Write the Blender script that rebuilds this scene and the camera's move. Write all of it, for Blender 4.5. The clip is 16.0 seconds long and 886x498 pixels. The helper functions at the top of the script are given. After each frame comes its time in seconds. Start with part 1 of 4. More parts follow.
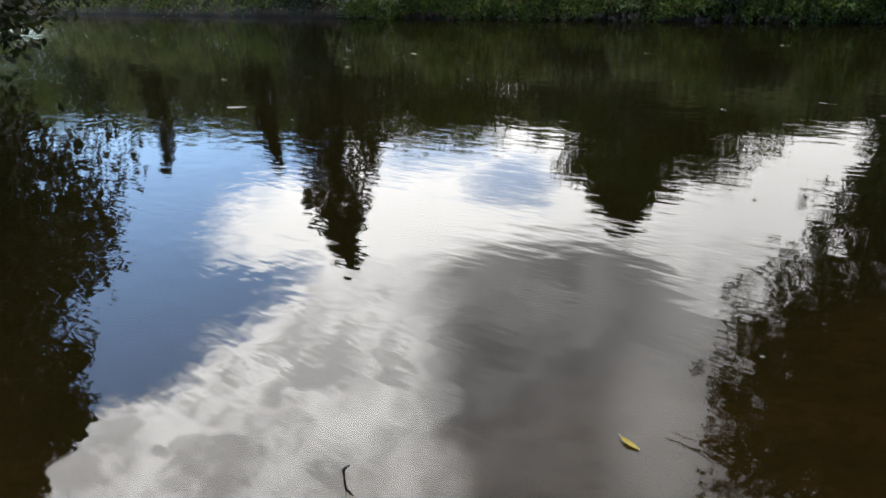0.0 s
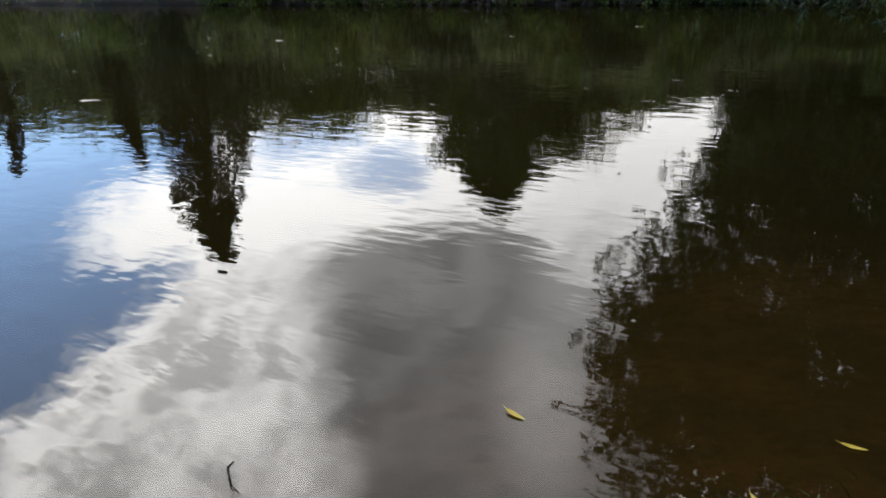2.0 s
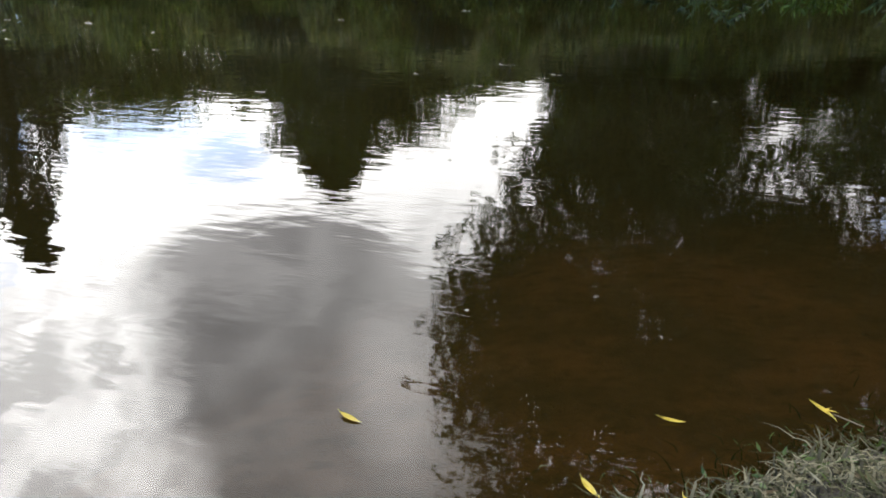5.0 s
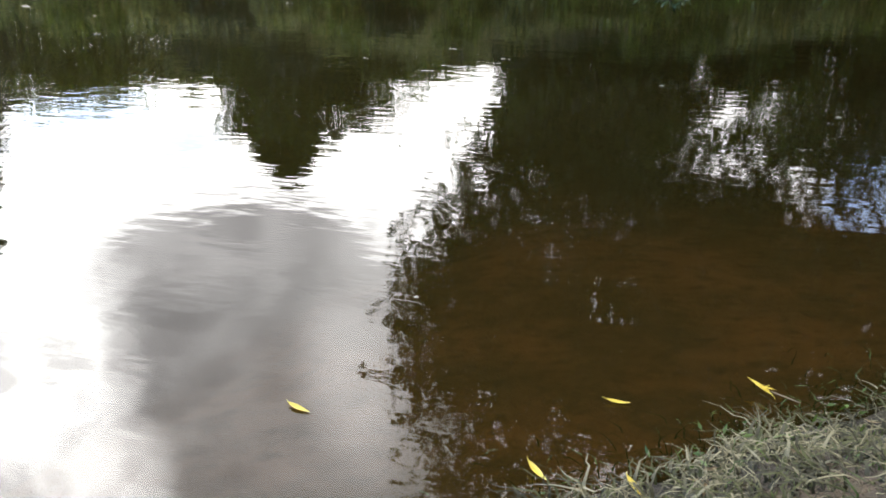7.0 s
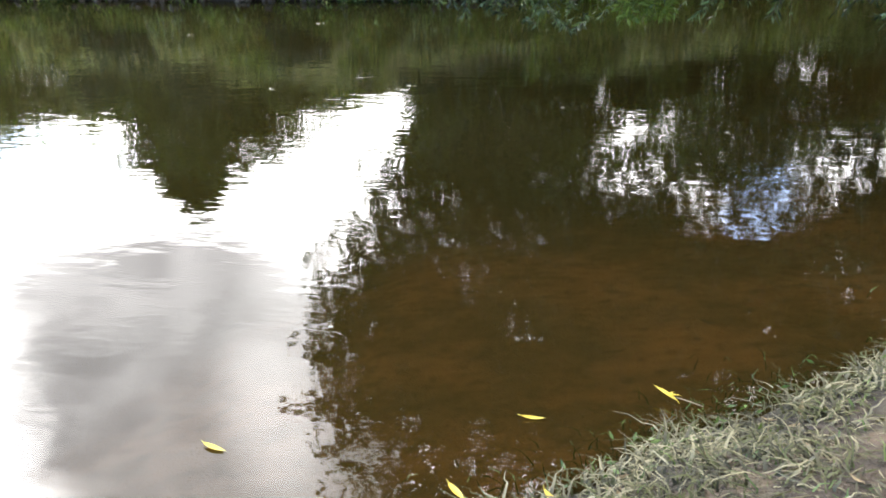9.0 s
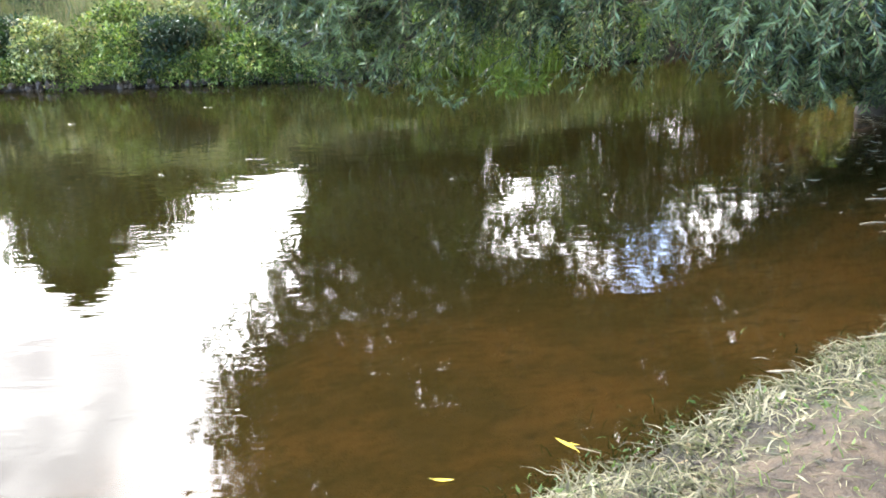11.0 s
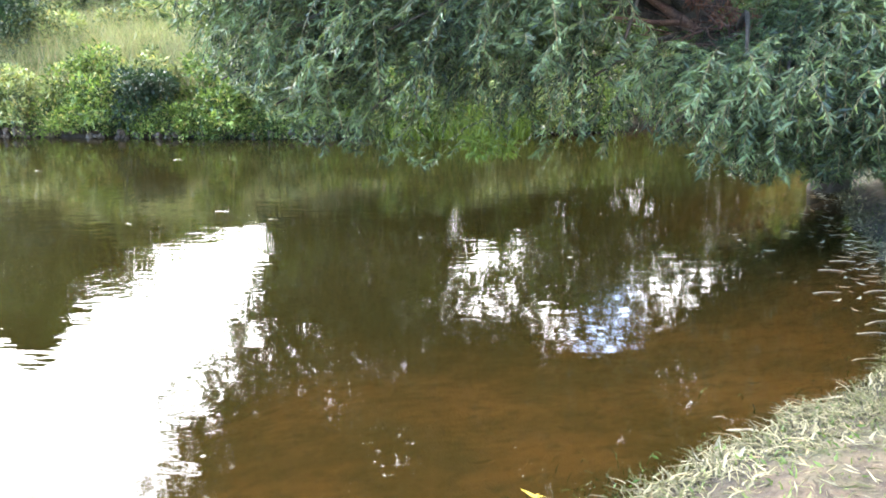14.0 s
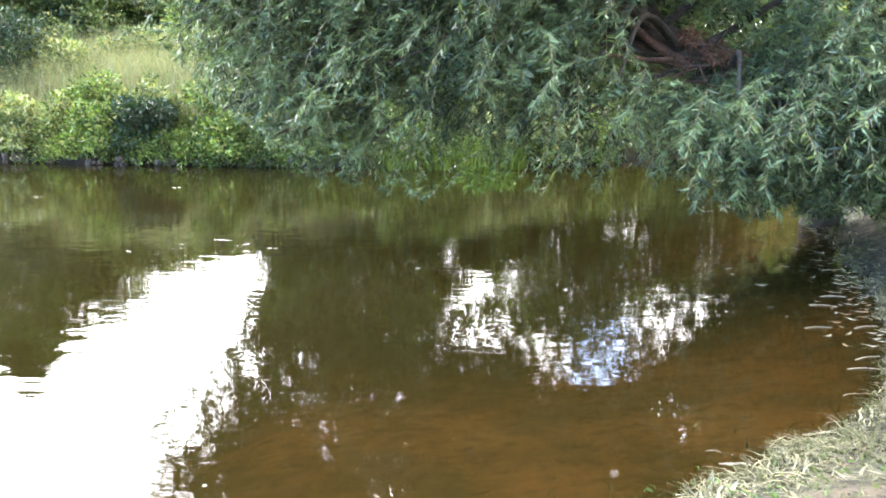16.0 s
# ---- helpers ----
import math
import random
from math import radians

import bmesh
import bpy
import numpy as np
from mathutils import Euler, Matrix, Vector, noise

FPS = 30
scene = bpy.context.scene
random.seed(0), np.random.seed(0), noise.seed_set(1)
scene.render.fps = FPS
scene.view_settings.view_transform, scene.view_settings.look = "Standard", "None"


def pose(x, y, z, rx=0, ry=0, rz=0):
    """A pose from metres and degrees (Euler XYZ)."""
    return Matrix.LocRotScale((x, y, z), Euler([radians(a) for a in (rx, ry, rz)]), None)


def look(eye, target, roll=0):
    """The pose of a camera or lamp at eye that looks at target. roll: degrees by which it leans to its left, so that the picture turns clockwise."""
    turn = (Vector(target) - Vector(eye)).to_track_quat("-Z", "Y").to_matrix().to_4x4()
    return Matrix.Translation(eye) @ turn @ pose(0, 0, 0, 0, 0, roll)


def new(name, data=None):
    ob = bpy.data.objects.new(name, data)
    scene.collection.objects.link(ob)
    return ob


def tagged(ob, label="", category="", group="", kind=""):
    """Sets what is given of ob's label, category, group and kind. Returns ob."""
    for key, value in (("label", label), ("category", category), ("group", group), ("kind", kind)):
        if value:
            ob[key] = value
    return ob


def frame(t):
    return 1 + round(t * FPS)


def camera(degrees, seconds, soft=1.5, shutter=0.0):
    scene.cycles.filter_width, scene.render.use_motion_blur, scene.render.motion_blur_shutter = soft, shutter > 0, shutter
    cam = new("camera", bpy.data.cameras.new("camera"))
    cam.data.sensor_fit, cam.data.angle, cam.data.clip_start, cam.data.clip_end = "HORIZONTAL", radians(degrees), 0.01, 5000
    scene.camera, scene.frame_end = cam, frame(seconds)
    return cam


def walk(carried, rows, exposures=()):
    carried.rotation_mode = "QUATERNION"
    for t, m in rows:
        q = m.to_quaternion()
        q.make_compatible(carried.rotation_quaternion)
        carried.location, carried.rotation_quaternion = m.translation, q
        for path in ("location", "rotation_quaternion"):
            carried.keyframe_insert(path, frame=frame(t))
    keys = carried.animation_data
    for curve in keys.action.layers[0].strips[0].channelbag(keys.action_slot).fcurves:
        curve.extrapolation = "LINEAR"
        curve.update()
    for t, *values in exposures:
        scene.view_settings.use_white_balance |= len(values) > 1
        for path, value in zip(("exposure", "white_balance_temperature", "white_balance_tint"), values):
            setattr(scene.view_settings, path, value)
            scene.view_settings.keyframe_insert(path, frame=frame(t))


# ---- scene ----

cam = camera(59.2, 16.0, soft=1.8)


def view(x, y, z, yaw, pitch, roll):
    return pose(x, y, z, 90 + pitch, 0, yaw) @ pose(0, 0, 0, 0, 0, roll)


PATH = [
    (0.0, view(-0.02, 0.15, 1.463, 43.54, -20.99, -4.80)),
    (0.5, view(-0.02, 0.15, 1.458, 42.36, -21.11, -4.95)),
    (1.0, view(-0.02, 0.15, 1.450, 39.51, -21.42, -4.60)),
    (1.5, view(-0.02, 0.15, 1.443, 36.33, -21.82, -4.40)),
    (2.0, view(-0.02, 0.16, 1.440, 34.16, -22.62, -4.55)),
    (2.5, view(-0.02, 0.17, 1.442, 31.91, -23.17, -4.45)),
    (3.0, view(-0.02, 0.18, 1.445, 29.65, -23.38, -4.10)),
    (3.5, view(-0.02, 0.20, 1.445, 26.84, -23.59, -2.80)),
    (4.0, view(-0.02, 0.23, 1.445, 24.34, -24.08, -1.95)),
    (4.2, view(-0.02, 0.24, 1.447, 23.74, -24.30, -2.10)),
    (6.3, view(0.005, 0.295, 1.442, 19.50, -25.00, -2.20)),
    (6.5, view(0.005, 0.300, 1.442, 19.22, -25.40, -2.11)),
    (7.0, view(0.015, 0.280, 1.452, 18.36, -25.83, -1.95)),
    (7.5, view(0.030, 0.276, 1.460, 16.41, -25.81, -2.25)),
    (8.0, view(0.037, 0.268, 1.468, 14.64, -25.51, -2.09)),
    (8.5, view(0.040, 0.268, 1.468, 13.18, -25.22, -1.95)),
    (9.0, view(0.045, 0.262, 1.470, 11.65, -24.24, -2.05)),
    (9.5, view(0.058, 0.256, 1.472, 8.91, -22.40, -1.80)),
    (10.0, view(0.089, 0.262, 1.474, 6.36, -21.29, -2.03)),
    (10.2, view(0.095, 0.255, 1.480, 5.70, -20.95, -2.40)),
    (12.3, view(-0.010, 0.000, 1.570, 1.27, -16.80, -2.04)),
    (12.5, view(-0.012, 0.000, 1.568, 1.15, -16.45, -1.87)),
    (13.0, view(0.003, 0.023, 1.547, 1.05, -15.44, -1.59)),
    (13.5, view(0.017, 0.050, 1.525, 0.78, -14.85, -1.04)),
    (14.0, view(0.025, 0.067, 1.506, 0.45, -14.84, -0.20)),
    (14.5, view(0.026, 0.072, 1.505, 0.26, -15.26, 0.20)),
    (15.0, view(0.020, 0.056, 1.525, 0.26, -15.51, 0.10)),
    (15.5, view(0.007, 0.036, 1.540, 0.13, -14.55, 0.26)),
    (16.0, view(0.000, 0.000, 1.550, 0.00, -12.80, 0.50)),
]
walk(cam, PATH, [(0.0, -0.55), (2.0, -0.5), (3.5, -0.25), (4.2, -0.05), (6.3, 0.6), (7.5, 0.92), (8.5, 1.25), (10.2, 1.95), (12.3, 2.47), (16.0, 2.62)])

# ---------------------------------------------------------------- world and sun
SUN_AZ, SUN_EL = radians(62), radians(50)   # ahead and to the left, behind thin cloud, counted from +y towards -x


class Nodes:
    """Short hand for building a node tree."""

    def __init__(self, tree):
        self.t = tree
        tree.nodes.clear()

    def add(self, kind, values=(), **props):
        n = self.t.nodes.new(kind)
        for k, v in props.items():
            if k == "operation":
                n.operation = v
            elif k == "data_type":
                n.data_type = v
            elif k == "blend_type":
                n.blend_type = v
            elif k == "sky_type":
                n.sky_type = v
            elif k == "interpolation_type":
                n.interpolation_type = v
            elif k == "feature":
                n.feature = v
        for k, v in (values.items() if isinstance(values, dict) else enumerate(values)):
            if v is None:
                continue
            if isinstance(v, bpy.types.NodeSocket):
                self.t.links.new(v, n.inputs[k])
            else:
                n.inputs[k].default_value = v
        return n

    def math(self, op, a, b=None, c=None):
        return self.add("ShaderNodeMath", (a, b, c), operation=op).outputs[0]

    def smooth(self, v, lo, hi, to_lo=0.0, to_hi=1.0):
        return self.add("ShaderNodeMapRange", {0: v, 1: lo, 2: hi, 3: to_lo, 4: to_hi}, interpolation_type="SMOOTHSTEP").outputs[0]

    def noise(self, vec, scale, detail=4.0, rough=0.55, warp=0.0):
        n = self.add("ShaderNodeTexNoise", {"Scale": scale, "Detail": detail, "Roughness": rough, "Distortion": warp})
        if vec is not None:
            self.t.links.new(vec, n.inputs["Vector"])
        return n.outputs[0]

    def mix(self, fac, a, b, blend="MIX"):
        n = self.add("ShaderNodeMix", {0: fac, 6: a, 7: b}, data_type="RGBA", blend_type=blend)
        return n.outputs[2]

    def link(self, a, b):
        self.t.links.new(a, b)


def rgb(r, g, b):
    return (r, g, b, 1.0)


def build_world():
    world = bpy.data.worlds.new("partly_cloudy_sky")
    scene.world = world
    world.use_nodes = True
    n = Nodes(world.node_tree)
    sky = n.add("ShaderNodeTexSky", sky_type="NISHITA")
    sky.sun_disc = False
    sky.sun_elevation, sky.sun_rotation = SUN_EL, -SUN_AZ
    sky.dust_density, sky.ozone_density = 0.6, 2.0
    d = n.add("ShaderNodeTexCoord").outputs["Generated"]
    xyz = n.add("ShaderNodeSeparateXYZ", (d,))
    x, y, z = xyz.outputs
    deg = 180 / math.pi
    az = n.math("MULTIPLY", n.math("ARCTAN2", n.math("MULTIPLY", x, -1.0), y), deg)
    el = n.math("MULTIPLY", n.math("ARCSINE", z), deg)
    # clouds lie on a flat layer, so their texture is squeezed towards the horizon
    zz = n.math("ADD", n.math("MAXIMUM", z, 0.0), 0.25)
    flat = n.add("ShaderNodeCombineXYZ", (n.math("DIVIDE", x, zz), n.math("DIVIDE", y, zz), 0.0)).outputs[0]
    big = n.noise(flat, 1.6, 5, 0.55)
    puff = n.noise(flat, 4.5, 5, 0.6, 0.3)
    wob = n.math("MULTIPLY_ADD", puff, 9.0, n.math("MULTIPLY_ADD", big, 6.0, -7.5))
    # the edge of the large cloud bank: its lower limit in elevation, by azimuth
    slope = n.math("MULTIPLY_ADD", n.math("SUBTRACT", az, 54.0), 0.42, 21.5)
    fall = n.smooth(az, 45.0, 53.5, 0.0, 1.0)
    limit = n.math("MULTIPLY", slope, fall)
    bank = n.smooth(n.math("ADD", n.math("SUBTRACT", el, limit), wob), -1.2, 1.6)

    def spot(a0, e0, ra, re, soft, rag=0.0):
        u = n.math("DIVIDE", n.math("SUBTRACT", az, a0), ra)
        v = n.math("DIVIDE", n.math("SUBTRACT", el, e0), re)
        r = n.math("SQRT", n.math("ADD", n.math("POWER", u, 2.0), n.math("POWER", v, 2.0)))
        r = n.math("ADD", n.math("MULTIPLY_ADD", wob, 0.22, r), rag)
        return n.smooth(r, 1.0 - soft, 1.0 + soft, 1.0, 0.0)

    small = spot(53.0, 17.8, 6.0, 2.8, 0.3, -0.25)
    tatter = n.math("MULTIPLY", n.math("SUBTRACT", n.noise(flat, 9.0, 6, 0.6, 0.8), 0.5), 2.6)
    hole = n.math("MAXIMUM", spot(38.0, 16.3, 3.2, 1.5, 0.6, tatter), spot(43.5, 14.0, 3.5, 1.6, 0.6, tatter))
    hole = n.math("MAXIMUM", hole, spot(-12.0, 20.5, 2.5, 3.0, 0.6))
    cover = n.math("MAXIMUM", bank, small)
    cover = n.math("MULTIPLY", cover, n.math("SUBTRACT", 1.0, n.math("MULTIPLY", hole, 0.75)))
    # the thick grey underside of the bank
    off = n.math("SUBTRACT", az, 33.0)
    dome = n.math("ADD", n.math("MULTIPLY", n.math("POWER", n.math("MINIMUM", off, 0.0), 2.0), 0.055), n.math("MULTIPLY", n.math("POWER", n.math("MAXIMUM", off, 0.0), 2.0), 0.010))
    top = n.math("ADD", n.math("MINIMUM", dome, 5.0), 20.2)
    g1 = n.smooth(n.math("ADD", n.math("SUBTRACT", el, top), n.math("MULTIPLY", wob, 0.35)), -1.0, 1.6)
    g2 = n.smooth(n.math("ADD", az, n.math("MULTIPLY", wob, 1.1)), 50.0, 41.5)
    g3 = n.smooth(n.math("ADD", az, n.math("MULTIPLY", wob, 0.5)), 12.0, 17.0)
    grey = n.math("MULTIPLY", g1, n.math("MULTIPLY", g2, g3))
    thin = n.math("MAXIMUM", spot(26.0, 36.0, 3.6, 6.5, 0.7), n.math("MULTIPLY", spot(23.0, 26.0, 3.5, 4.0, 0.7), 0.7))
    grey = n.math("MULTIPLY", grey, n.math("MULTIPLY_ADD", thin, -0.33, 1.0))
    # unseen sky overhead and behind is greyed to keep light off the foliage
    away = n.math("ABSOLUTE", n.math("SUBTRACT", az, 25.0))
    rest = n.math("MAXIMUM", n.smooth(el, 42.0, 60.0, 0.0, 0.92), n.smooth(away, 50.0, 85.0, 0.0, 0.92))
    folds = n.smooth(n.math("MULTIPLY_ADD", n.noise(flat, 15.0, 5, 0.6, 0.25), 0.6, n.math("MULTIPLY", puff, 0.45)), 0.44, 0.62, 0.0, 0.55)
    fold_zone = n.smooth(el, 19.0, 24.0)
    shade = n.math("MAXIMUM", n.math("MULTIPLY", grey, n.math("MULTIPLY_ADD", big, -0.35, n.math("MULTIPLY_ADD", puff, -0.55, 1.33))), n.math("MAXIMUM", rest, n.math("MULTIPLY", folds, fold_zone)))
    white = n.mix(shade, rgb(*CLOUD_LIT), rgb(*CLOUD_BELLY))
    # brighter towards the hidden sun's side, duller away; unseen overhead sky dimmed by hand
    glow = n.math("MULTIPLY", n.smooth(el, 13.0, 36.0, 1.1, 2.7), n.smooth(el, 44.0, 60.0, 1.0, 0.22))
    glow = n.math("MULTIPLY", glow, n.smooth(az, -5.0, 14.0, 0.55, 1.0))
    glow = n.math("MULTIPLY", glow, n.smooth(az, 20.0, 42.0, 1.0, 1.4))
    white = n.mix(1.0, white, n.add("ShaderNodeCombineXYZ", (glow, glow, glow)).outputs[0], "MULTIPLY")
    blue = n.mix(1.0, sky.outputs[0], rgb(*[SKY_GAIN * c for c in (0.85, 1.0, 1.15)]), "MULTIPLY")
    colour = n.mix(cover, blue, white)
    bg = n.add("ShaderNodeBackground", (colour, 1.0))
    out = n.add("ShaderNodeOutputWorld")
    n.link(bg.outputs[0], out.inputs[0])


SKY_GAIN = 0.46
CLOUD_LIT = (4.6, 4.55, 4.5)
CLOUD_BELLY = (0.57, 0.56, 0.58)
build_world()

sun = new("sun", bpy.data.lights.new("sun", "SUN"))
sun.data.energy, sun.data.angle, sun.data.color = 0.55, radians(14), (1.0, 0.95, 0.86)
sun.matrix_world = look((-20 * math.sin(SUN_AZ), 20 * math.cos(SUN_AZ), 20 * math.tan(SUN_EL)), (0, 0, 0))


# ---------------------------------------------------------------- materials
def material(name):
    m = bpy.data.materials.new(name)
    m.use_nodes = True
    n = Nodes(m.node_tree)
    out = n.add("ShaderNodeOutputMaterial")
    return m, n, out


def leaf_material(name, dark, light, odd=None, odd_share=0.06, gloss=0.55, through_light=0.24):
    """Leaves that differ one by one and in broad patches whose dark tone imitates inner shade, with light shining
    through them and a paler sheen.
    """
    m, n, out = material(name)
    isl = n.add("ShaderNodeNewGeometry").outputs["Random Per Island"]
    pos = n.add("ShaderNodeTexCoord").outputs["Object"]
    # dark patches stand in for the shade of deeper leaves
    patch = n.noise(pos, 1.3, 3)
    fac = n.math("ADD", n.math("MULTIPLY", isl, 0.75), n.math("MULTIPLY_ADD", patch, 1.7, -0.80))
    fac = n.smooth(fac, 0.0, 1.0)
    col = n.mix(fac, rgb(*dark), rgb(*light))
    if odd:
        pick = n.math("GREATER_THAN", n.math("FRACT", n.math("MULTIPLY", isl, 17.3)), 1 - odd_share)
        col = n.mix(pick, col, rgb(*odd))
    b = n.add("ShaderNodeBsdfPrincipled", {"Base Color": col, "Roughness": gloss, "IOR": 1.42})
    tr = n.add("ShaderNodeBsdfTranslucent", (n.mix(1.0, col, rgb(1.15, 1.25, 0.55), "MULTIPLY"),))
    mx = n.add("ShaderNodeMixShader", (through_light, b.outputs[0], tr.outputs[0]))
    n.link(mx.outputs[0], out.inputs[0])
    return m


def rough_material(name, a, b, c, scale, bump=0.4, gloss=0.9, fine=60.0, dist=0.01):
    """Earth, bark, stone: three tones at two scales, with relief."""
    m, n, out = material(name)
    pos = n.add("ShaderNodeTexCoord").outputs["Object"]
    n1 = n.noise(pos, scale, 6, 0.6)
    n2 = n.noise(pos, fine, 4, 0.6)
    col = n.mix(n.smooth(n1, 0.35, 0.65), rgb(*a), rgb(*b))
    col = n.mix(n.smooth(n2, 0.5, 0.75), col, rgb(*c))
    h = n.math("MULTIPLY_ADD", n1, 1.0, n.math("MULTIPLY", n2, 0.4))
    bp = n.add("ShaderNodeBump", {"Strength": bump, "Distance": dist, "Height": h})
    p = n.add("ShaderNodeBsdfPrincipled", {"Base Color": col, "Roughness": gloss, "Normal": bp.outputs[0]})
    n.link(p.outputs[0], out.inputs[0])
    return m


def water_material():
    """Tea-brown river water: mirror-like gloss by Fresnel over murk and a tinted look at the bed."""
    m, n, out = material("river_water")
    pos = n.add("ShaderNodeTexCoord").outputs["Object"]
    mp = n.add("ShaderNodeMapping", {0: pos, 3: (1.0, 1.35, 1.0)}).outputs[0]
    calm = n.smooth(n.noise(pos, 0.35, 2), 0.35, 0.7, 0.35, 1.0)
    px, py, pz = n.add("ShaderNodeSeparateXYZ", (pos,)).outputs
    lee = n.smooth(n.math("SUBTRACT", py, n.math("MULTIPLY", px, 0.55)), 1.6, 6.5, 0.55, 1.0)   # calmer in the lee of the near bank
    calm = n.math("MULTIPLY", calm, lee)
    swell = n.noise(mp, 1.1, 2, 0.4)
    rip = n.noise(mp, 5.0, 1, 0.4, 0.4)
    fine = n.noise(mp, 14.0, 0, 0.5)
    long = n.noise(n.add("ShaderNodeMapping", {0: pos, 3: (0.55, 2.4, 1.0)}).outputs[0], 4.5, 2, 0.5)
    # short flat wavelets in drifting patches
    gust = n.math("MULTIPLY", lee, n.smooth(n.noise(pos, 0.9, 3, 0.6), 0.42, 0.62))
    chop = n.noise(n.add("ShaderNodeMapping", {0: pos, 2: (0.0, 0.0, 0.35), 3: (1.1, 4.4, 1.0)}).outputs[0], 5.0, 1, 0.5, 0.3)
    h = n.math("ADD", n.math("MULTIPLY_ADD", n.math("MULTIPLY", long, lee), 0.0012, n.math("MULTIPLY", swell, 0.0042)), n.math("MULTIPLY", calm, n.math("MULTIPLY_ADD", rip, 0.0018, n.math("MULTIPLY", fine, 0.0003))))
    h = n.math("MULTIPLY_ADD", n.math("MULTIPLY", chop, gust), 0.0008, h)
    bp = n.add("ShaderNodeBump", {"Strength": 1.0, "Distance": 1.0, "Height": h}).outputs[0]
    fr = n.add("ShaderNodeFresnel", {"IOR": 1.333, "Normal": bp}).outputs[0]
    gl = n.add("ShaderNodeBsdfGlossy", {"Color": rgb(1, 1, 1), "Roughness": 0.015, "Normal": bp})
    murk = n.add("ShaderNodeBsdfDiffuse", {"Color": rgb(0.0128, 0.0122, 0.0036)})
    clear = n.add("ShaderNodeBsdfTransparent", (rgb(0.60, 0.44, 0.25),))
    body = n.add("ShaderNodeMixShader", (0.52, murk.outputs[0], clear.outputs[0]))
    mx = n.add("ShaderNodeMixShader", (fr, body.outputs[0], gl.outputs[0]))
    n.link(mx.outputs[0], out.inputs[0])
    return m


def ground_material():
    """Trodden earth and turf, sand under water that darkens with depth, told apart by height above the river."""
    m, n, out = material("river_bank_ground")
    pos = n.add("ShaderNodeTexCoord").outputs["Object"]
    z = n.add("ShaderNodeSeparateXYZ", (pos,)).outputs[2]
    n1 = n.noise(pos, 0.9, 5, 0.6)
    n2 = n.noise(pos, 9.0, 6, 0.65)
    n3 = n.noise(pos, 70.0, 4, 0.6)
    earth = n.mix(n.smooth(n2, 0.35, 0.65), rgb(0.028, 0.020, 0.012), rgb(0.085, 0.060, 0.038))
    turf = n.mix(n.smooth(n2, 0.4, 0.65), rgb(0.035, 0.042, 0.016), rgb(0.065, 0.07, 0.034))
    top = n.mix(n.smooth(n1, 0.50, 0.62), earth, turf)
    bed = n.mix(n.smooth(n1, 0.38, 0.62), rgb(0.17, 0.130, 0.068), rgb(0.37, 0.255, 0.140))
    bed = n.mix(n.smooth(n2, 0.45, 0.7, 0.0, 0.6), bed, rgb(0.10, 0.085, 0.03))
    bed = n.mix(n.smooth(z, -1.0, -0.25), rgb(0.045, 0.040, 0.016), bed)   # darkened with depth, standing for the light lost in deep water
    wet = n.math("ADD", z, n.math("MULTIPLY_ADD", n2, 0.10, -0.05))
    top = n.mix(n.smooth(wet, 0.03, 0.13), rgb(0.016, 0.012, 0.007), top)   # soaked peaty edge
    col = n.mix(n.smooth(z, -0.05, 0.01), bed, top)
    col = n.mix(n.math("MULTIPLY", n.smooth(n3, 0.55, 0.75, 0.0, 0.5), n.smooth(z, 0.04, 0.14)), col, rgb(0.13, 0.11, 0.08))
    h = n.math("MULTIPLY_ADD", n2, 0.6, n.math("MULTIPLY", n3, 0.4))
    bp = n.add("ShaderNodeBump", {"Strength": 1.0, "Distance": 0.05, "Height": h})
    p = n.add("ShaderNodeBsdfPrincipled", {"Base Color": col, "Roughness": 0.95, "Normal": bp.outputs[0]})
    n.link(p.outputs[0], out.inputs[0])
    return m


GROUND = ground_material()
WATER = water_material()
BARK = rough_material("furrowed_bark", (0.020, 0.015, 0.011), (0.048, 0.036, 0.027), (0.095, 0.073, 0.058), 7.0, 0.8, 0.95, 45.0, 0.03)
DEADWOOD = rough_material("red_brown_dead_wood", (0.04, 0.021, 0.015), (0.11, 0.055, 0.038), (0.21, 0.13, 0.10), 6.0, 0.6)
CLAY = rough_material("bank_clay_and_roots", (0.05, 0.040, 0.031), (0.11, 0.09, 0.073), (0.22, 0.195, 0.165), 5.0, 0.8, 0.95, 30.0, 0.04)
TWIG = rough_material("twig_bark", (0.10, 0.085, 0.035), (0.16, 0.12, 0.06), (0.20, 0.16, 0.09), 20.0, 0.3)
# near-black low tones of willow and bright bush put inner shade into the colour
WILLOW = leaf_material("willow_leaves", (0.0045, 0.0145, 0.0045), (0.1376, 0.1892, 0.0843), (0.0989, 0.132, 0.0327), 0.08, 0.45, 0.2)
BUSH_A = leaf_material("bush_leaves_bright", (0.015, 0.036, 0.0052), (0.2199, 0.2995, 0.0644), (0.3217, 0.2895, 0.1115), 0.08)
BUSH_B = leaf_material("bush_leaves_deep", (0.0077, 0.0213, 0.0087), (0.0266, 0.0532, 0.0203), None)
BUSH_C = leaf_material("bush_leaves_pale", (0.03, 0.0497, 0.0162), (0.31, 0.3564, 0.144), (0.32, 0.2808, 0.108), 0.1, 0.45, 0.25)
TREE_LEAF = leaf_material("tree_leaves", (0.0281, 0.0517, 0.0117), (0.1205, 0.1654, 0.039), (0.1407, 0.1241, 0.039), 0.05)
TREE_DARK = leaf_material("tree_leaves_dark", (0.0109, 0.0187, 0.0094), (0.0351, 0.0468, 0.0218), (0.078, 0.0585, 0.0312), 0.06)
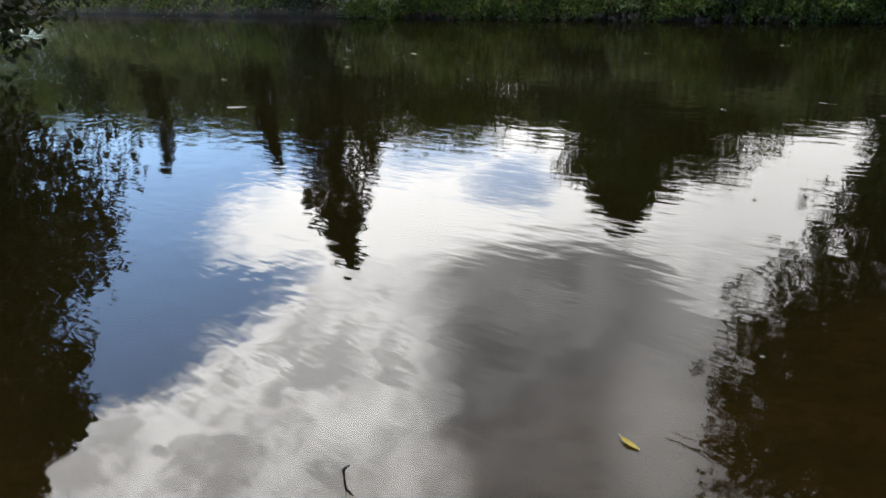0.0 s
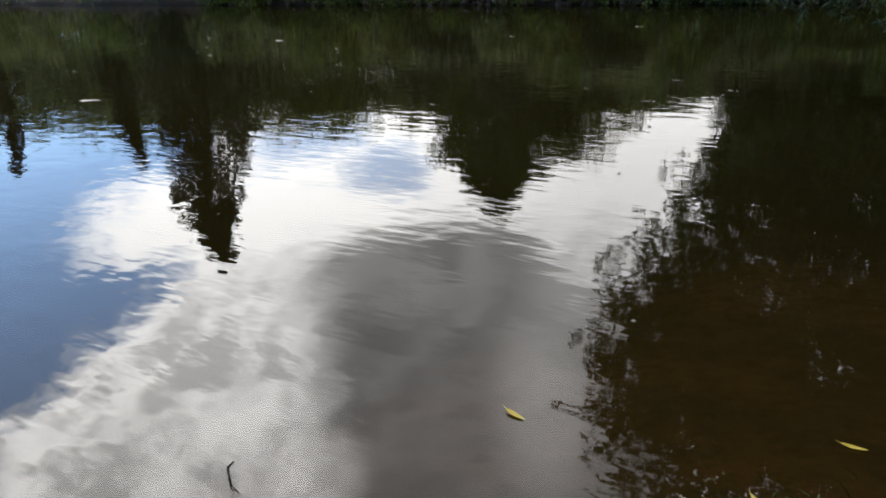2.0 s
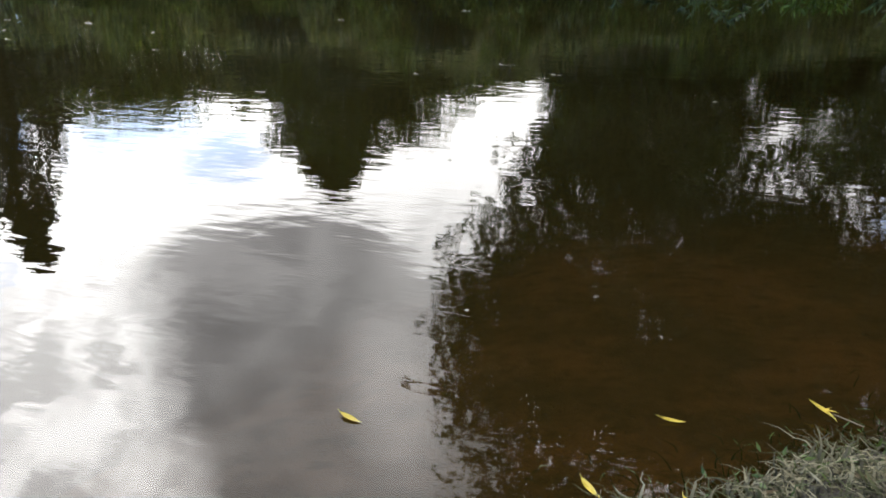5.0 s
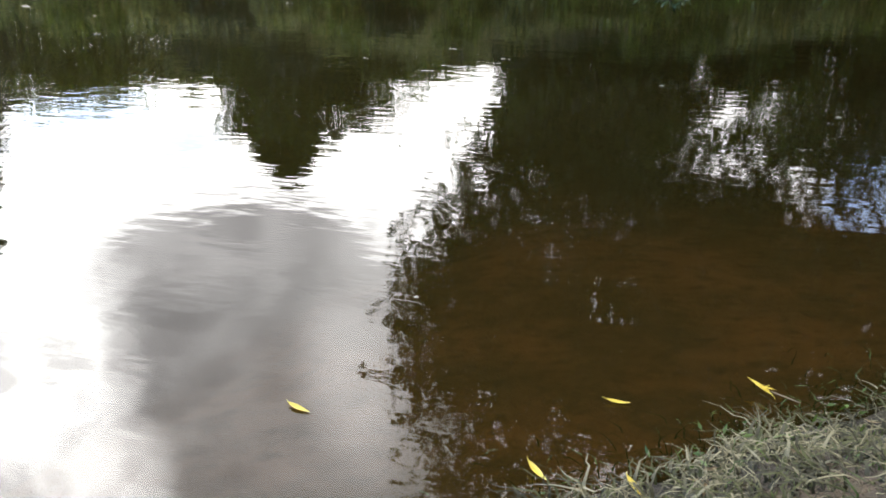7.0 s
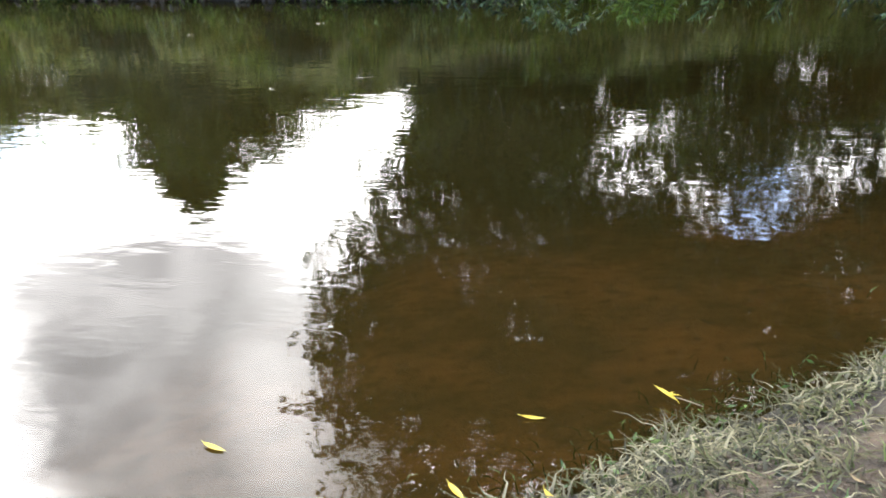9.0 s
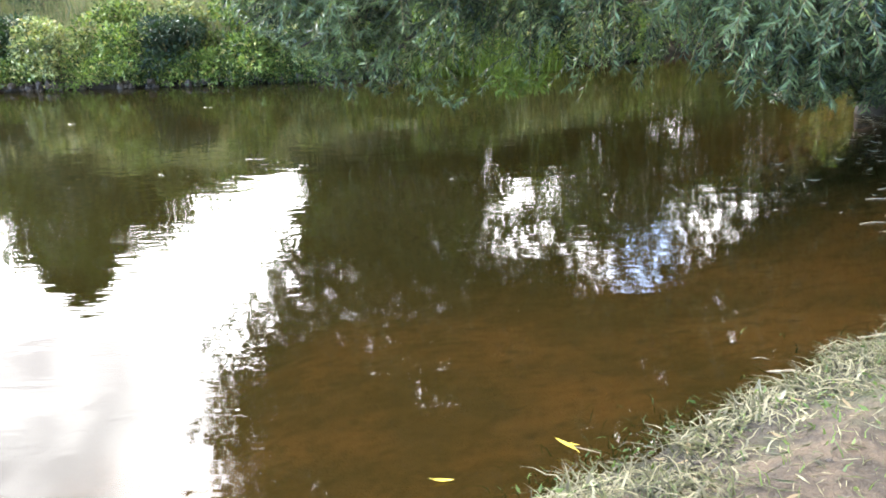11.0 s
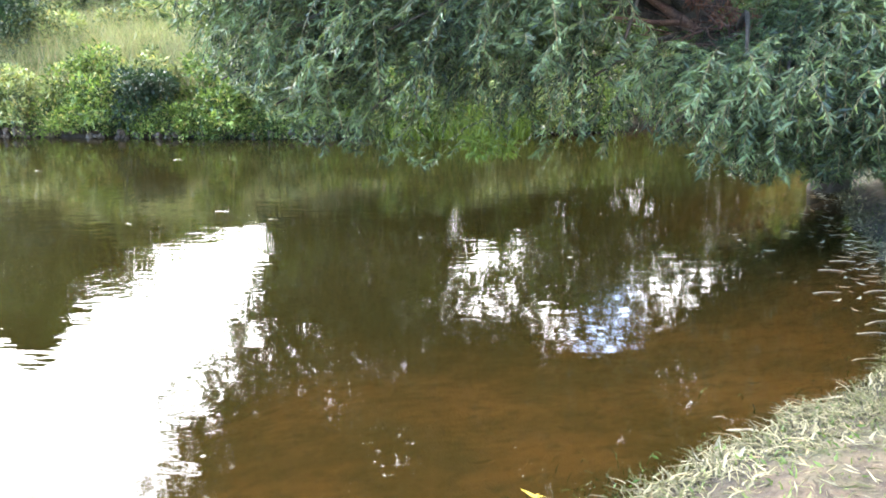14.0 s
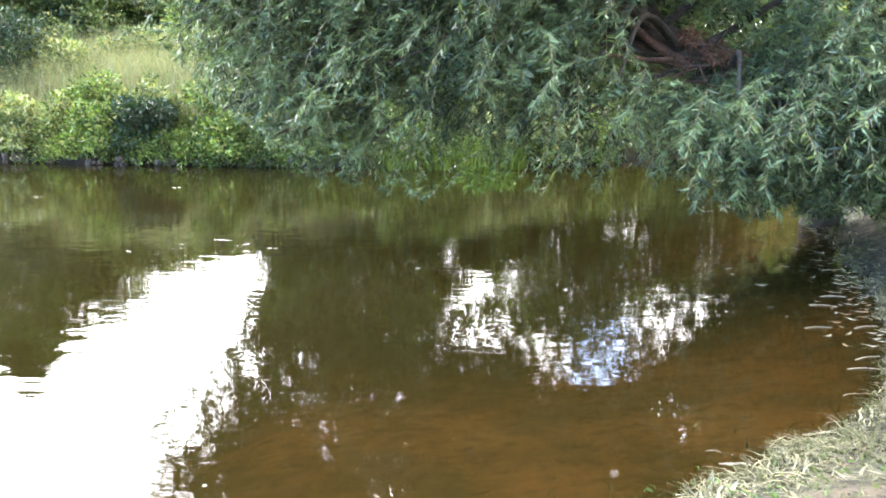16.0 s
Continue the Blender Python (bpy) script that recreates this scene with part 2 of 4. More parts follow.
TALL_GRASS = leaf_material("tall_bank_grass", (0.08, 0.095, 0.045), (0.29, 0.30, 0.17), (0.27, 0.21, 0.14), 0.16, 0.6, 0.3)
RUST = leaf_material("withered_leaves", (0.045, 0.018, 0.010), (0.20, 0.085, 0.050), None, 0, 0.6, 0.15)
REED = leaf_material("green_sedge", (0.0608, 0.0973, 0.0133), (0.1521, 0.2008, 0.0365), None, 0, 0.5, 0.4)
STRAW = leaf_material("matted_pale_grass", (0.0153, 0.0153, 0.0055), (0.233, 0.2095, 0.1288), (0.0522, 0.0566, 0.0174), 0.32, 0.65, 0.15)
FRESH = leaf_material("fresh_grass", (0.039, 0.0702, 0.0156), (0.1092, 0.156, 0.0429), None, 0, 0.5, 0.35)
YELLOW = leaf_material("yellow_fallen_leaf", (0.52, 0.38, 0.04), (0.66, 0.52, 0.10), None, 0, 0.5, 0.25)
DEADLEAF = leaf_material("brown_fallen_leaf", (0.10, 0.07, 0.035), (0.22, 0.16, 0.085), None, 0, 0.6, 0.1)
FOAM = rough_material("pale_scum", (0.18, 0.165, 0.108), (0.285, 0.2625, 0.18), (0.15, 0.135, 0.0936), 20.0, 0.3, 0.5)
STRAW_STEM = rough_material("bleached_straw", (0.1496, 0.1188, 0.0682), (0.2448, 0.2046, 0.1302), (0.1088, 0.0792, 0.0434), 30.0, 0.3, 0.7)
DRYSTEM = rough_material("dry_stem", (0.09, 0.065, 0.03), (0.17, 0.13, 0.065), (0.12, 0.09, 0.045), 30.0, 0.3, 0.7)

# ---------------------------------------------------------------- mesh helpers
rng = np.random.default_rng(7)


def mesh_from(name, verts, faces, mat, smooth=False):
    """faces: an (n, k) array with k = 3 or 4, or a list of such arrays."""
    me = bpy.data.meshes.new(name)
    if not isinstance(faces, list):
        faces = [faces]
    faces = [np.asarray(f, dtype=np.int32) for f in faces if len(f)]
    verts = np.asarray(verts, dtype=np.float32)
    me.vertices.add(len(verts))
    me.vertices.foreach_set("co", verts.ravel())
    loops = np.concatenate([f.ravel() for f in faces])
    sizes = np.concatenate([np.full(len(f), f.shape[1], dtype=np.int32) for f in faces])
    me.loops.add(len(loops))
    me.loops.foreach_set("vertex_index", loops)
    me.polygons.add(len(sizes))
    starts = np.concatenate([[0], np.cumsum(sizes)[:-1]]).astype(np.int32)
    me.polygons.foreach_set("loop_start", starts)
    me.polygons.foreach_set("loop_total", sizes)
    if smooth:
        me.polygons.foreach_set("use_smooth", np.ones(len(sizes), dtype=bool))
    me.materials.append(mat)
    me.update(calc_edges=True)
    me.validate()
    return me


def part(name, mesh, parent, label="", kind=""):
    ob = new(name, mesh)
    ob.parent = parent
    return tagged(ob, label=label, kind=kind)


def thing(name, place, label, category, group="", kind=""):
    ob = new(name)
    ob.location = place
    ob.empty_display_size = 0.2
    return tagged(ob, label, category, group, kind)


def unit(v):
    return v / np.maximum(np.linalg.norm(v, axis=-1, keepdims=True), 1e-9)


def leaves(pos, along, size, width, roll=None):
    """Folded lance-shaped leaves: base, two sides, tip. Returns verts, quads."""
    k = len(pos)
    d = unit(along)
    r = rng.normal(size=(k, 3))
    s = unit(np.cross(d, r))
    nrm = np.cross(s, d)
    L = size[:, None]
    W = (size * width)[:, None]
    mid = pos + d * L * 0.42
    v = np.stack([pos, mid + s * W * 0.5 + nrm * W * 0.18, pos + d * L - nrm * L * 0.06, mid - s * W * 0.5 + nrm * W * 0.18], 1).reshape(-1, 3)
    i = np.arange(k)[:, None] * 4
    f = np.concatenate([i + [0, 1, 2], i + [0, 2, 3]])
    return v, f


def tube(points, radii, sides=7, wobble=0.0):
    """A tapered limb along points."""
    p = np.asarray(points, float)
    n = len(p)
    t = unit(np.gradient(p, axis=0))
    ref = np.array([0.3, 0.2, 1.0]) if abs(t[:, 2]).mean() < 0.8 else np.array([1.0, 0.2, 0.1])
    u = unit(np.cross(t, ref))
    w = np.cross(t, u)
    a = np.linspace(0, 2 * math.pi, sides, endpoint=False)
    rad = np.asarray(radii, float)[:, None] * (1 + wobble * rng.normal(size=(n, sides)))
    v = p[:, None] + rad[..., None] * (np.cos(a)[None, :, None] * u[:, None] + np.sin(a)[None, :, None] * w[:, None])
    i, j = np.meshgrid(np.arange(n - 1), np.arange(sides), indexing="ij")
    j2 = (j + 1) % sides
    f = np.stack([i * sides + j, i * sides + j2, (i + 1) * sides + j2, (i + 1) * sides + j], -1).reshape(-1, 4)
    return v.reshape(-1, 3), f


class Heap:
    """Gathers pieces of geometry into one mesh."""

    def __init__(self):
        self.v, self.f, self.n = [], {3: [], 4: []}, 0

    def put(self, v, f):
        self.v.append(v)
        self.f[f.shape[1]].append(f + self.n)
        self.n += len(v)

    def mesh(self, name, mat, smooth=False):
        return mesh_from(name, np.concatenate(self.v), [np.concatenate(x) for x in self.f.values() if x], mat, smooth)


def curve_through(points, n):
    """A smooth line through a few points."""
    p = np.asarray(points, float)
    q = np.concatenate([[2 * p[0] - p[1]], p, [2 * p[-1] - p[-2]]])
    out = []
    for t in np.linspace(0, len(p) - 1 - 1e-6, n):
        i = int(t)
        s = t - i
        a, b, c, d = q[i:i + 4]
        out.append(0.5 * (2 * b + (c - a) * s + (2 * a - 5 * b + 4 * c - d) * s * s + (3 * b - a - 3 * c + d) * s ** 3))
    return np.array(out)


# ---------------------------------------------------------------- ground and water
NEAR = np.array([(-1500, -60), (-60, -4), (-30, 1.5), (-15, 2.6), (-10.5, 1.2), (-6, 0.1), (-2.45, 0.5), (-0.4, 1.62), (0.36, 2.21), (1.08, 2.75), (2.10, 3.47), (2.80, 4.6),
                 (3.35, 6.2), (4.0, 8.0), (5.2, 10.6), (9, 15), (30, 33), (1500, 1100)], float)
FAR = np.array([(-1500, 160), (-60, 19), (-30, 15.4), (-12.5, 13.7), (-6, 13.0), (-3, 12.75), (0.5, 12.9), (2.8, 13.6), (6, 17), (14, 26), (40, 52), (1500, 1200)], float)


def side_of(line, x, y):
    """Signed distance to a line that runs from left to right: positive beyond it."""
    best = np.full(x.shape, 1e9)
    sign = np.ones(x.shape)
    for (x0, y0), (x1, y1) in zip(line[:-1], line[1:]):
        dx, dy = x1 - x0, y1 - y0
        l2 = dx * dx + dy * dy
        t = np.clip(((x - x0) * dx + (y - y0) * dy) / l2, 0, 1)
        dd = np.hypot(x - x0 - t * dx, y - y0 - t * dy)
        c = dx * (y - y0) - dy * (x - x0)
        near = dd < best - 1e-9
        best = np.where(near, dd, best)
        sign = np.where(near, np.sign(c), sign)
    return best * sign


def lumps(x, y, s, seed):
    return (np.sin(x * s + seed) * np.cos(y * s * 1.13 + seed * 2.1) + 0.6 * np.sin(x * s * 2.3 + y * s * 1.7 + seed * 3.3) + 0.4 * np.cos(y * s * 3.9 - x * s * 2.9 + seed))/2


def step(v):
    v = np.clip(v, 0, 1)
    return v * v * (3 - 2 * v)


def height(x, y):
    x, y = np.asarray(x, float), np.asarray(y, float)
    a = side_of(NEAR, x, y) + 0.06 * lumps(x, y, 3.1, 1.0)
    b = -side_of(FAR, x, y) + 0.15 * lumps(x, y, 1.3, 2.0)
    wet = np.minimum(a, b)
    fall = np.minimum(1 - np.exp(-np.maximum(a, 0) / (np.interp(y, [3.6, 8.5], [3.8, 1.2]) * np.interp(x, [-2.6, -0.8], [0.2, 1.0]))), 1 - np.exp(-np.maximum(b, 0) / 0.5))   # shelving near shore, steep far one and upstream
    bed = -0.02 - 1.0 * fall + 0.015 * lumps(x, y, 2.2, 0.5)
    near_bank = 0.01 + 0.16 * step(-a / 0.5) + 0.25 * step((-a - 0.3) / 4) + 0.02 * lumps(x, y, 4.0, 3.0) * step(-a / 0.3)
    far_bank = 0.02 + 0.22 * step(-b / 0.35) + 1.0 * step((-b - 0.2) / 2.6) + 0.7 * step((-b - 2) / 6) + 0.10 * lumps(x, y, 0.9, 4.0) * step(-b / 0.5)
    return np.where(wet > 0, bed, np.where(a <= 0, near_bank, far_bank))


def stops(*spans):
    out = []
    for lo, hi, d in spans:
        out.append(np.arange(lo, hi, d))
    return np.concatenate(out)


def build_ground():
    far = np.array([60, 90, 140, 220, 350, 600, 1000, 1500])
    xs = np.concatenate([-far[::-1], stops((-50, -20, 2.0), (-20, -4, 0.5), (-4, 5, 0.09), (5, 14, 0.5), (14, 50, 2.0)), far])
    ys = np.concatenate([-far[::-1], stops((-50, -8, 3.0), (-8, -1, 0.5), (-1, 9, 0.09), (9, 12, 0.3), (12, 15, 0.15), (15, 24, 0.6), (24, 55, 3)), far])
    X, Y = np.meshgrid(xs, ys, indexing="ij")
    Z = height(X, Y)
    v = np.stack([X, Y, Z], -1).reshape(-1, 3)
    i, j = np.meshgrid(np.arange(len(xs) - 1), np.arange(len(ys) - 1), indexing="ij")
    k = len(ys)
    f = np.stack([i * k + j, (i + 1) * k + j, (i + 1) * k + j + 1, i * k + j + 1], -1).reshape(-1, 4)
    ob = new("ground", mesh_from("ground", v, f, GROUND, True))
    tagged(ob, "river bank of bare earth and worn turf with a sandy river bed", "ground", kind="structure")


def build_water():
    g = np.array([-1500, -300, -80, -30, -15, -10, -7, -5, -3.5, -2.5, -1.5, -0.75, 0, 0.75, 1.5, 2.5, 3.5, 5, 7, 10, 15, 30, 80, 300, 1500], float)
    X, Y = np.meshgrid(g, g + 3.0, indexing="ij")
    k = len(g)
    i, j = np.meshgrid(np.arange(k - 1), np.arange(k - 1), indexing="ij")
    f = np.stack([i * k + j, (i + 1) * k + j, (i + 1) * k + j + 1, i * k + j + 1], -1).reshape(-1, 4)
    ob = new("water", mesh_from("water", np.stack([X, Y, X * 0], -1).reshape(-1, 3), f, WATER))
    tagged(ob, "tea-brown slow river water mirroring sky, clouds and trees", "river", kind="structure")


build_ground()
build_water()


# ---------------------------------------------------------------- plants
def hanging_twigs(starts, aim, length, leaf_len, per, droop, leaf_w=0.17, stem=True):
    """Drooping shoots with alternate leaves. Returns a leaf heap and a stem heap."""
    lh, sh = Heap(), Heap()
    n = len(starts)
    seg = 7
    t = np.linspace(0, 1, seg)
    out = unit(aim)
    pts = starts[:, None] + out[:, None] * (length[:, None, None] * (t - 0.25 * t * t)[None, :, None])
    pts[:, :, 2] -= (length[:, None] * droop[:, None]) * (t ** 1.8)[None]
    lt = np.linspace(0.1, 1.0, per)[None] + rng.normal(0, 0.01, (n, per))
    lt = np.clip(lt, 0, 0.9999) * (seg - 1)
    k = lt.astype(int)
    s = (lt - k)[..., None]
    ii = np.arange(n)[:, None]
    p0, p1 = pts[ii, k], pts[ii, k + 1]
    pos = p0 * (1 - s) + p1 * s
    tan = unit(p1 - p0)
    side = unit(np.cross(tan, np.array([0.1, 0.05, 1.0])))
    sgn = np.where(np.arange(per) % 2 == 0, 1.0, -1.0)[None, :, None]
    d = tan * 0.7 + side * sgn * rng.uniform(0.5, 1.2, (n, per, 1)) + np.array([0, 0, -0.36]) + rng.normal(0, 0.32, (n, per, 3))
    size = leaf_len * rng.uniform(0.65, 1.2, (n, per))
    v, f = leaves(pos.reshape(-1, 3), d.reshape(-1, 3), size.ravel(), leaf_w)
    lh.put(v, f)
    if stem:
        r = 0.0028
        off = np.array([[1, 0, 0], [-0.5, 0.87, 0], [-0.5, -0.87, 0]]) * r
        v = (pts[:, :, None] + off).reshape(-1, 3)
        a = (np.arange(n)[:, None, None, None] * seg + np.arange(seg - 1)[None, :, None, None]) * 3
        j = np.arange(3)[None, None, :, None]
        j2 = (j + 1) % 3
        f = np.concatenate([a + j, a + j2, a + 3 + j2, a + 3 + j], -1).reshape(-1, 4)
        sh.put(v, f)
    return lh, sh


def build_willow():
    base = np.array([4.05, 8.15, 0.0])
    root = thing("willow_tree", base, "large leaning willow with silvery narrow leaves hanging over the water", "tree")

    def loc(p):
        return np.asarray(p, float) - base

    trunk = curve_through([(4.05, 8.15, -0.15), (3.75, 8.05, 0.75), (2.65, 7.95, 1.55), (1.85, 8.1, 2.2), (1.4, 8.4, 3.7), (1.3, 8.6, 5.6), (1.4, 8.6, 7.2)], 30)
    v, f = tube(loc(trunk), np.interp(np.linspace(0, 1, 30), [0, 0.1, 0.5, 1], [0.24, 0.19, 0.18, 0.05]), 12, 0.05)
    part("trunk", mesh_from("willow_trunk", v, f, BARK, True), root, "dark furrowed leaning trunk")
    # a few bare, reddish broken limbs where the trunk forks
    for pts, r in (([(2.6, 7.9, 1.52), (1.9, 7.7, 1.9), (1.5, 7.5, 2.25)], 0.075), ([(2.6, 7.9, 1.55), (3.0, 7.6, 1.65), (3.5, 7.2, 1.55)], 0.06),
                   ([(2.4, 7.9, 1.7), (1.9, 7.6, 1.68), (1.2, 7.3, 1.76)], 0.045), ([(2.7, 7.8, 1.5), (3.1, 7.4, 1.35), (3.7, 7.0, 1.2)], 0.035)):
        c = curve_through(pts, 10)
        v, f = tube(loc(c), np.linspace(r * 0.75, r * 0.25, 10), 7, 0.10)
        part("broken_limb", mesh_from("willow_broken_limb", v, f, DEADWOOD, True), root, "bare reddish broken limb")
    tangle = Heap()
    for i in range(70):
        p = np.array([2.6, 7.6, 1.66]) + rng.normal(0, 1, 3) * np.array([0.30, 0.16, 0.11])
        q = p + rng.normal(0, 1, 3) * np.array([0.24, 0.14, 0.12])
        tangle.put(*tube(curve_through([loc(p), loc((p + q) / 2) + rng.normal(0, 0.03, 3), loc(q)], 5), np.linspace(0.009, 0.003, 5), 4))
    part("dead_twig", tangle.mesh("willow_dead_twigs", DEADWOOD), root, "tangle of reddish dead twigs in the fork", kind="stuff")
    clump = Heap()
    for p, r in (((2.55, 7.55, 1.74), 0.13), ((2.8, 7.5, 1.66), 0.15), ((3.05, 7.4, 1.58), 0.12), ((2.35, 7.7, 1.9), 0.10)):
        clump.put(*leafy_cloud(loc(p), (r, r, r * 0.7), 170, 0.07, 0.3, -0.3, 0.1))
    part("dead_leaves", clump.mesh("willow_dead_leaves", RUST), root, "withered rust-brown leaves caught in the fork", kind="stuff")
    lit = Heap()
    for p, r in (((0.30, 6.9, 0.64), 0.13), ((0.50, 6.95, 0.60), 0.10)):
        lit.put(*leafy_cloud(loc(p), (r * 1.3, r, r * 0.8), 190, 0.075, 0.28, -0.4, 0.1))
        lit.put(*tube(curve_through([loc(p), loc(np.array(p) + (0.1, 0.2, 0.35)), loc(np.array(p) + (0.2, 0.5, 0.8))], 6), np.linspace(0.002, 0.005, 6), 4))
    part("fresh_sprig", lit.mesh("willow_fresh_sprig", REED), root, "fresh yellow-green sprigs at the lower rim", kind="stuff")
    tips = [  # where each bough starts on the trunk (0 to 1), its tip, shoots, reach, droop
        (0.42, (-2.1, 7.7, 1.75), 150, 0.8, 0.75), (0.45, (-1.5, 7.2, 1.55), 150, 0.8, 0.8), (0.42, (-0.5, 6.9, 1.6), 160, 0.8, 0.8), (0.40, (0.5, 6.6, 1.55), 160, 0.75, 0.8),
        (0.38, (1.4, 6.5, 1.45), 140, 0.7, 0.75), (0.34, (2.3, 6.2, 1.35), 120, 0.7, 0.7), (0.30, (3.3, 5.7, 1.45), 140, 0.75, 0.8), (0.28, (4.3, 5.8, 1.7), 130, 0.75, 0.8),
        (0.55, (-2.3, 7.9, 2.9), 150, 0.9, 0.7), (0.62, (-2.7, 8.2, 4.3), 150, 0.9, 0.7), (0.55, (-1.6, 7.0, 2.7), 130, 0.9, 0.75), (0.5, (0.0, 6.5, 2.6), 130, 0.9, 0.75),
        (0.5, (1.0, 6.2, 2.7), 110, 0.9, 0.75), (0.45, (4.1, 5.9, 2.9), 110, 0.9, 0.75), (0.68, (-1.7, 7.6, 5.3), 150, 1.0, 0.7), (0.75, (0.2, 7.0, 6.0), 120, 1.0, 0.7),
        (0.7, (2.6, 6.6, 5.2), 110, 1.0, 0.7), (0.9, (-0.6, 8.6, 7.4), 110, 1.0, 0.7), (0.95, (1.6, 8.2, 8.2), 110, 1.0, 0.7), (0.8, (3.4, 8.4, 6.6), 100, 1.0, 0.7),
        (0.5, (0.2, 9.6, 2.9), 90, 0.9, 0.7), (0.5, (4.6, 8.8, 3.6), 90, 0.9, 0.7), (0.6, (1.8, 10.4, 4.0), 80, 0.9, 0.7), (0.4, (5.2, 7.0, 2.4), 110, 0.9, 0.8),
    ]
    tips += [(0.28, (2.5, 5.9, 1.25), 130, 0.7, 0.75), (0.26, (3.0, 5.5, 1.2), 140, 0.7, 0.8), (0.25, (3.6, 5.2, 1.5), 140, 0.75, 0.8),
             (0.4, (0.9, 7.4, 2.1), 140, 0.8, 0.7), (0.4, (-0.9, 7.6, 2.2), 140, 0.8, 0.7), (0.42, (-2.0, 8.0, 2.3), 130, 0.8, 0.7),
             (0.1, (3.45, 6.8, 0.75), 150, 0.55, 0.6), (0.1, (3.05, 6.3, 0.7), 140, 0.5, 0.6), (0.1, (3.9, 6.4, 0.85), 150, 0.55, 0.6), (0.22, (3.3, 6.9, 1.1), 150, 0.65, 0.75), (0.22, (2.8, 6.5, 1.0), 140, 0.65, 0.75), (0.2, (3.7, 6.3, 1.1), 150, 0.65, 0.8), (0.25, (4.3, 5.2, 1.3), 130, 0.7, 0.8),
             (0.5, (2.9, 8.6, 3.3), 170, 0.8, 0.6), (0.5, (3.7, 8.0, 3.2), 170, 0.8, 0.6), (0.55, (2.2, 8.9, 3.4), 150, 0.8, 0.6), (0.5, (3.2, 7.6, 2.9), 150, 0.8, 0.5), (0.6, (-0.4, 7.4, 3.6), 150, 0.9, 0.7), (0.6, (1.0, 7.0, 3.9), 150, 0.9, 0.7), (0.6, (2.6, 7.2, 3.6), 150, 0.9, 0.7), (0.65, (-1.4, 8.2, 4.0), 150, 0.9, 0.7), (0.7, (0.0, 8.4, 4.8), 150, 0.9, 0.7), (0.7, (2.4, 8.4, 4.8), 150, 0.9, 0.7),
             (0.4, (-1.9, 8.3, 1.3), 130, 0.7, 0.7), (0.4, (-2.25, 8.0, 1.15), 150, 0.7, 0.6), (0.4, (-1.6, 7.5, 0.95), 140, 0.6, 0.6), (0.4, (-1.55, 7.7, 0.85), 160, 0.45, 0.4), (0.4, (-0.95, 7.4, 0.7), 160, 0.45, 0.4), (0.4, (-0.2, 7.8, 1.2), 120, 0.7, 0.7), (0.55, (-1.85, 7.9, 3.2), 190, 0.65, 0.5), (0.5, (-1.65, 7.8, 2.85), 190, 0.65, 0.5), (0.6, (-1.9, 8.1, 3.8), 190, 0.65, 0.5), (0.6, (-1.5, 8.0, 4.5), 170, 0.7, 0.5), (0.36, (1.2, 7.4, 1.1), 120, 0.7, 0.7)]
    tips += [(0.5, (-2.42, 7.8, 2.3), 120, 0.6, 0.5), (0.5, (-2.45, 7.8, 2.8), 140, 0.6, 0.5), (0.55, (-2.45, 7.8, 3.3), 140, 0.6, 0.5)]
    tips += [(0.7, (-2.75, 7.3, 4.6), 150, 0.81, 0.8), (0.7, (-2.6, 7.0, 5.4), 150, 0.81, 0.8), (0.7, (-2.9, 7.5, 4.0), 110, 0.81, 0.9), (0.7, (-2.2, 7.2, 5.0), 150, 0.81, 0.8)]   # thin outer sprays
    for at, tip, shoots, reach, droop in tips:
        shoots = int(shoots * (1.0 if reach == 0.81 else 2.6 if tip[2] > 2.8 else 2.3))
        a = trunk[int(at * 29)]
        tip = np.array(tip)
        gap = np.linalg.norm(tip - a)
        mid = (a + tip) / 2 + np.array([0, 0, 0.16 * gap]) + rng.normal(0, 0.12, 3)
        c = curve_through([a, mid, tip], 14)
        v, f = tube(loc(c), np.linspace(0.028 + 0.006 * gap, 0.010, 14), 6, 0.12)
        bough = part("bough", mesh_from("willow_bough", v, f, BARK, True), root)
        t = rng.beta(1.5, 0.9, shoots) * 0.8 + 0.2
        k = np.minimum((t * 13).astype(int), 12)
        s = (t * 13 - k)[:, None]
        st = c[k] * (1 - s) + c[k + 1] * s
        spread = 0.12 + 0.42 * np.sin(np.pi * np.clip(t, 0, 1) * 0.75)
        st = st + rng.normal(size=(shoots, 3)) * spread[:, None] * (np.array([0.75, 0.8, 0.5]) if tip[2] > 2.8 else np.array([0.9, 0.9, 0.55]))
        aim = unit(tip - a)[None] * 0.7 + rng.normal(0, 0.8, (shoots, 3)) + np.array([0, 0, 0.1])
        hang = rng.uniform(size=shoots) < 0.2
        ln = reach * np.where(hang, rng.uniform(0.6, 1.1, shoots), rng.uniform(0.35, 0.75, shoots))
        fall = droop * np.where(hang, rng.uniform(0.6, 1.1, shoots), rng.uniform(0.1, 0.7, shoots))
        end = st + unit(aim) * (0.75 * ln)[:, None] - np.array([0, 0, 1.0]) * (ln * fall)[:, None]
        keep = np.ones(shoots, bool)
        for q in (st, (st + end) / 2, end):   # open space before the fork of the trunk
            keep &= (((q - np.array([2.05, 6.55, 1.82])) / np.array([0.72, 1.9, 0.36])) ** 2).sum(1) > 1
        for q in ((st + end) / 2, end):   # the ragged skirt of the crown, higher on its outer side
            skirt = np.interp(q[:, 0] * 7.3 / q[:, 1], [-3.2, -2.5, -1.5, -0.6, 0.8, 1.05, 1.9, 2.2, 3.0, 4.2], [2.3, 1.6, 0.72, 0.32, 0.27, 0.36, 0.40, 0.26, 0.20, 0.26])
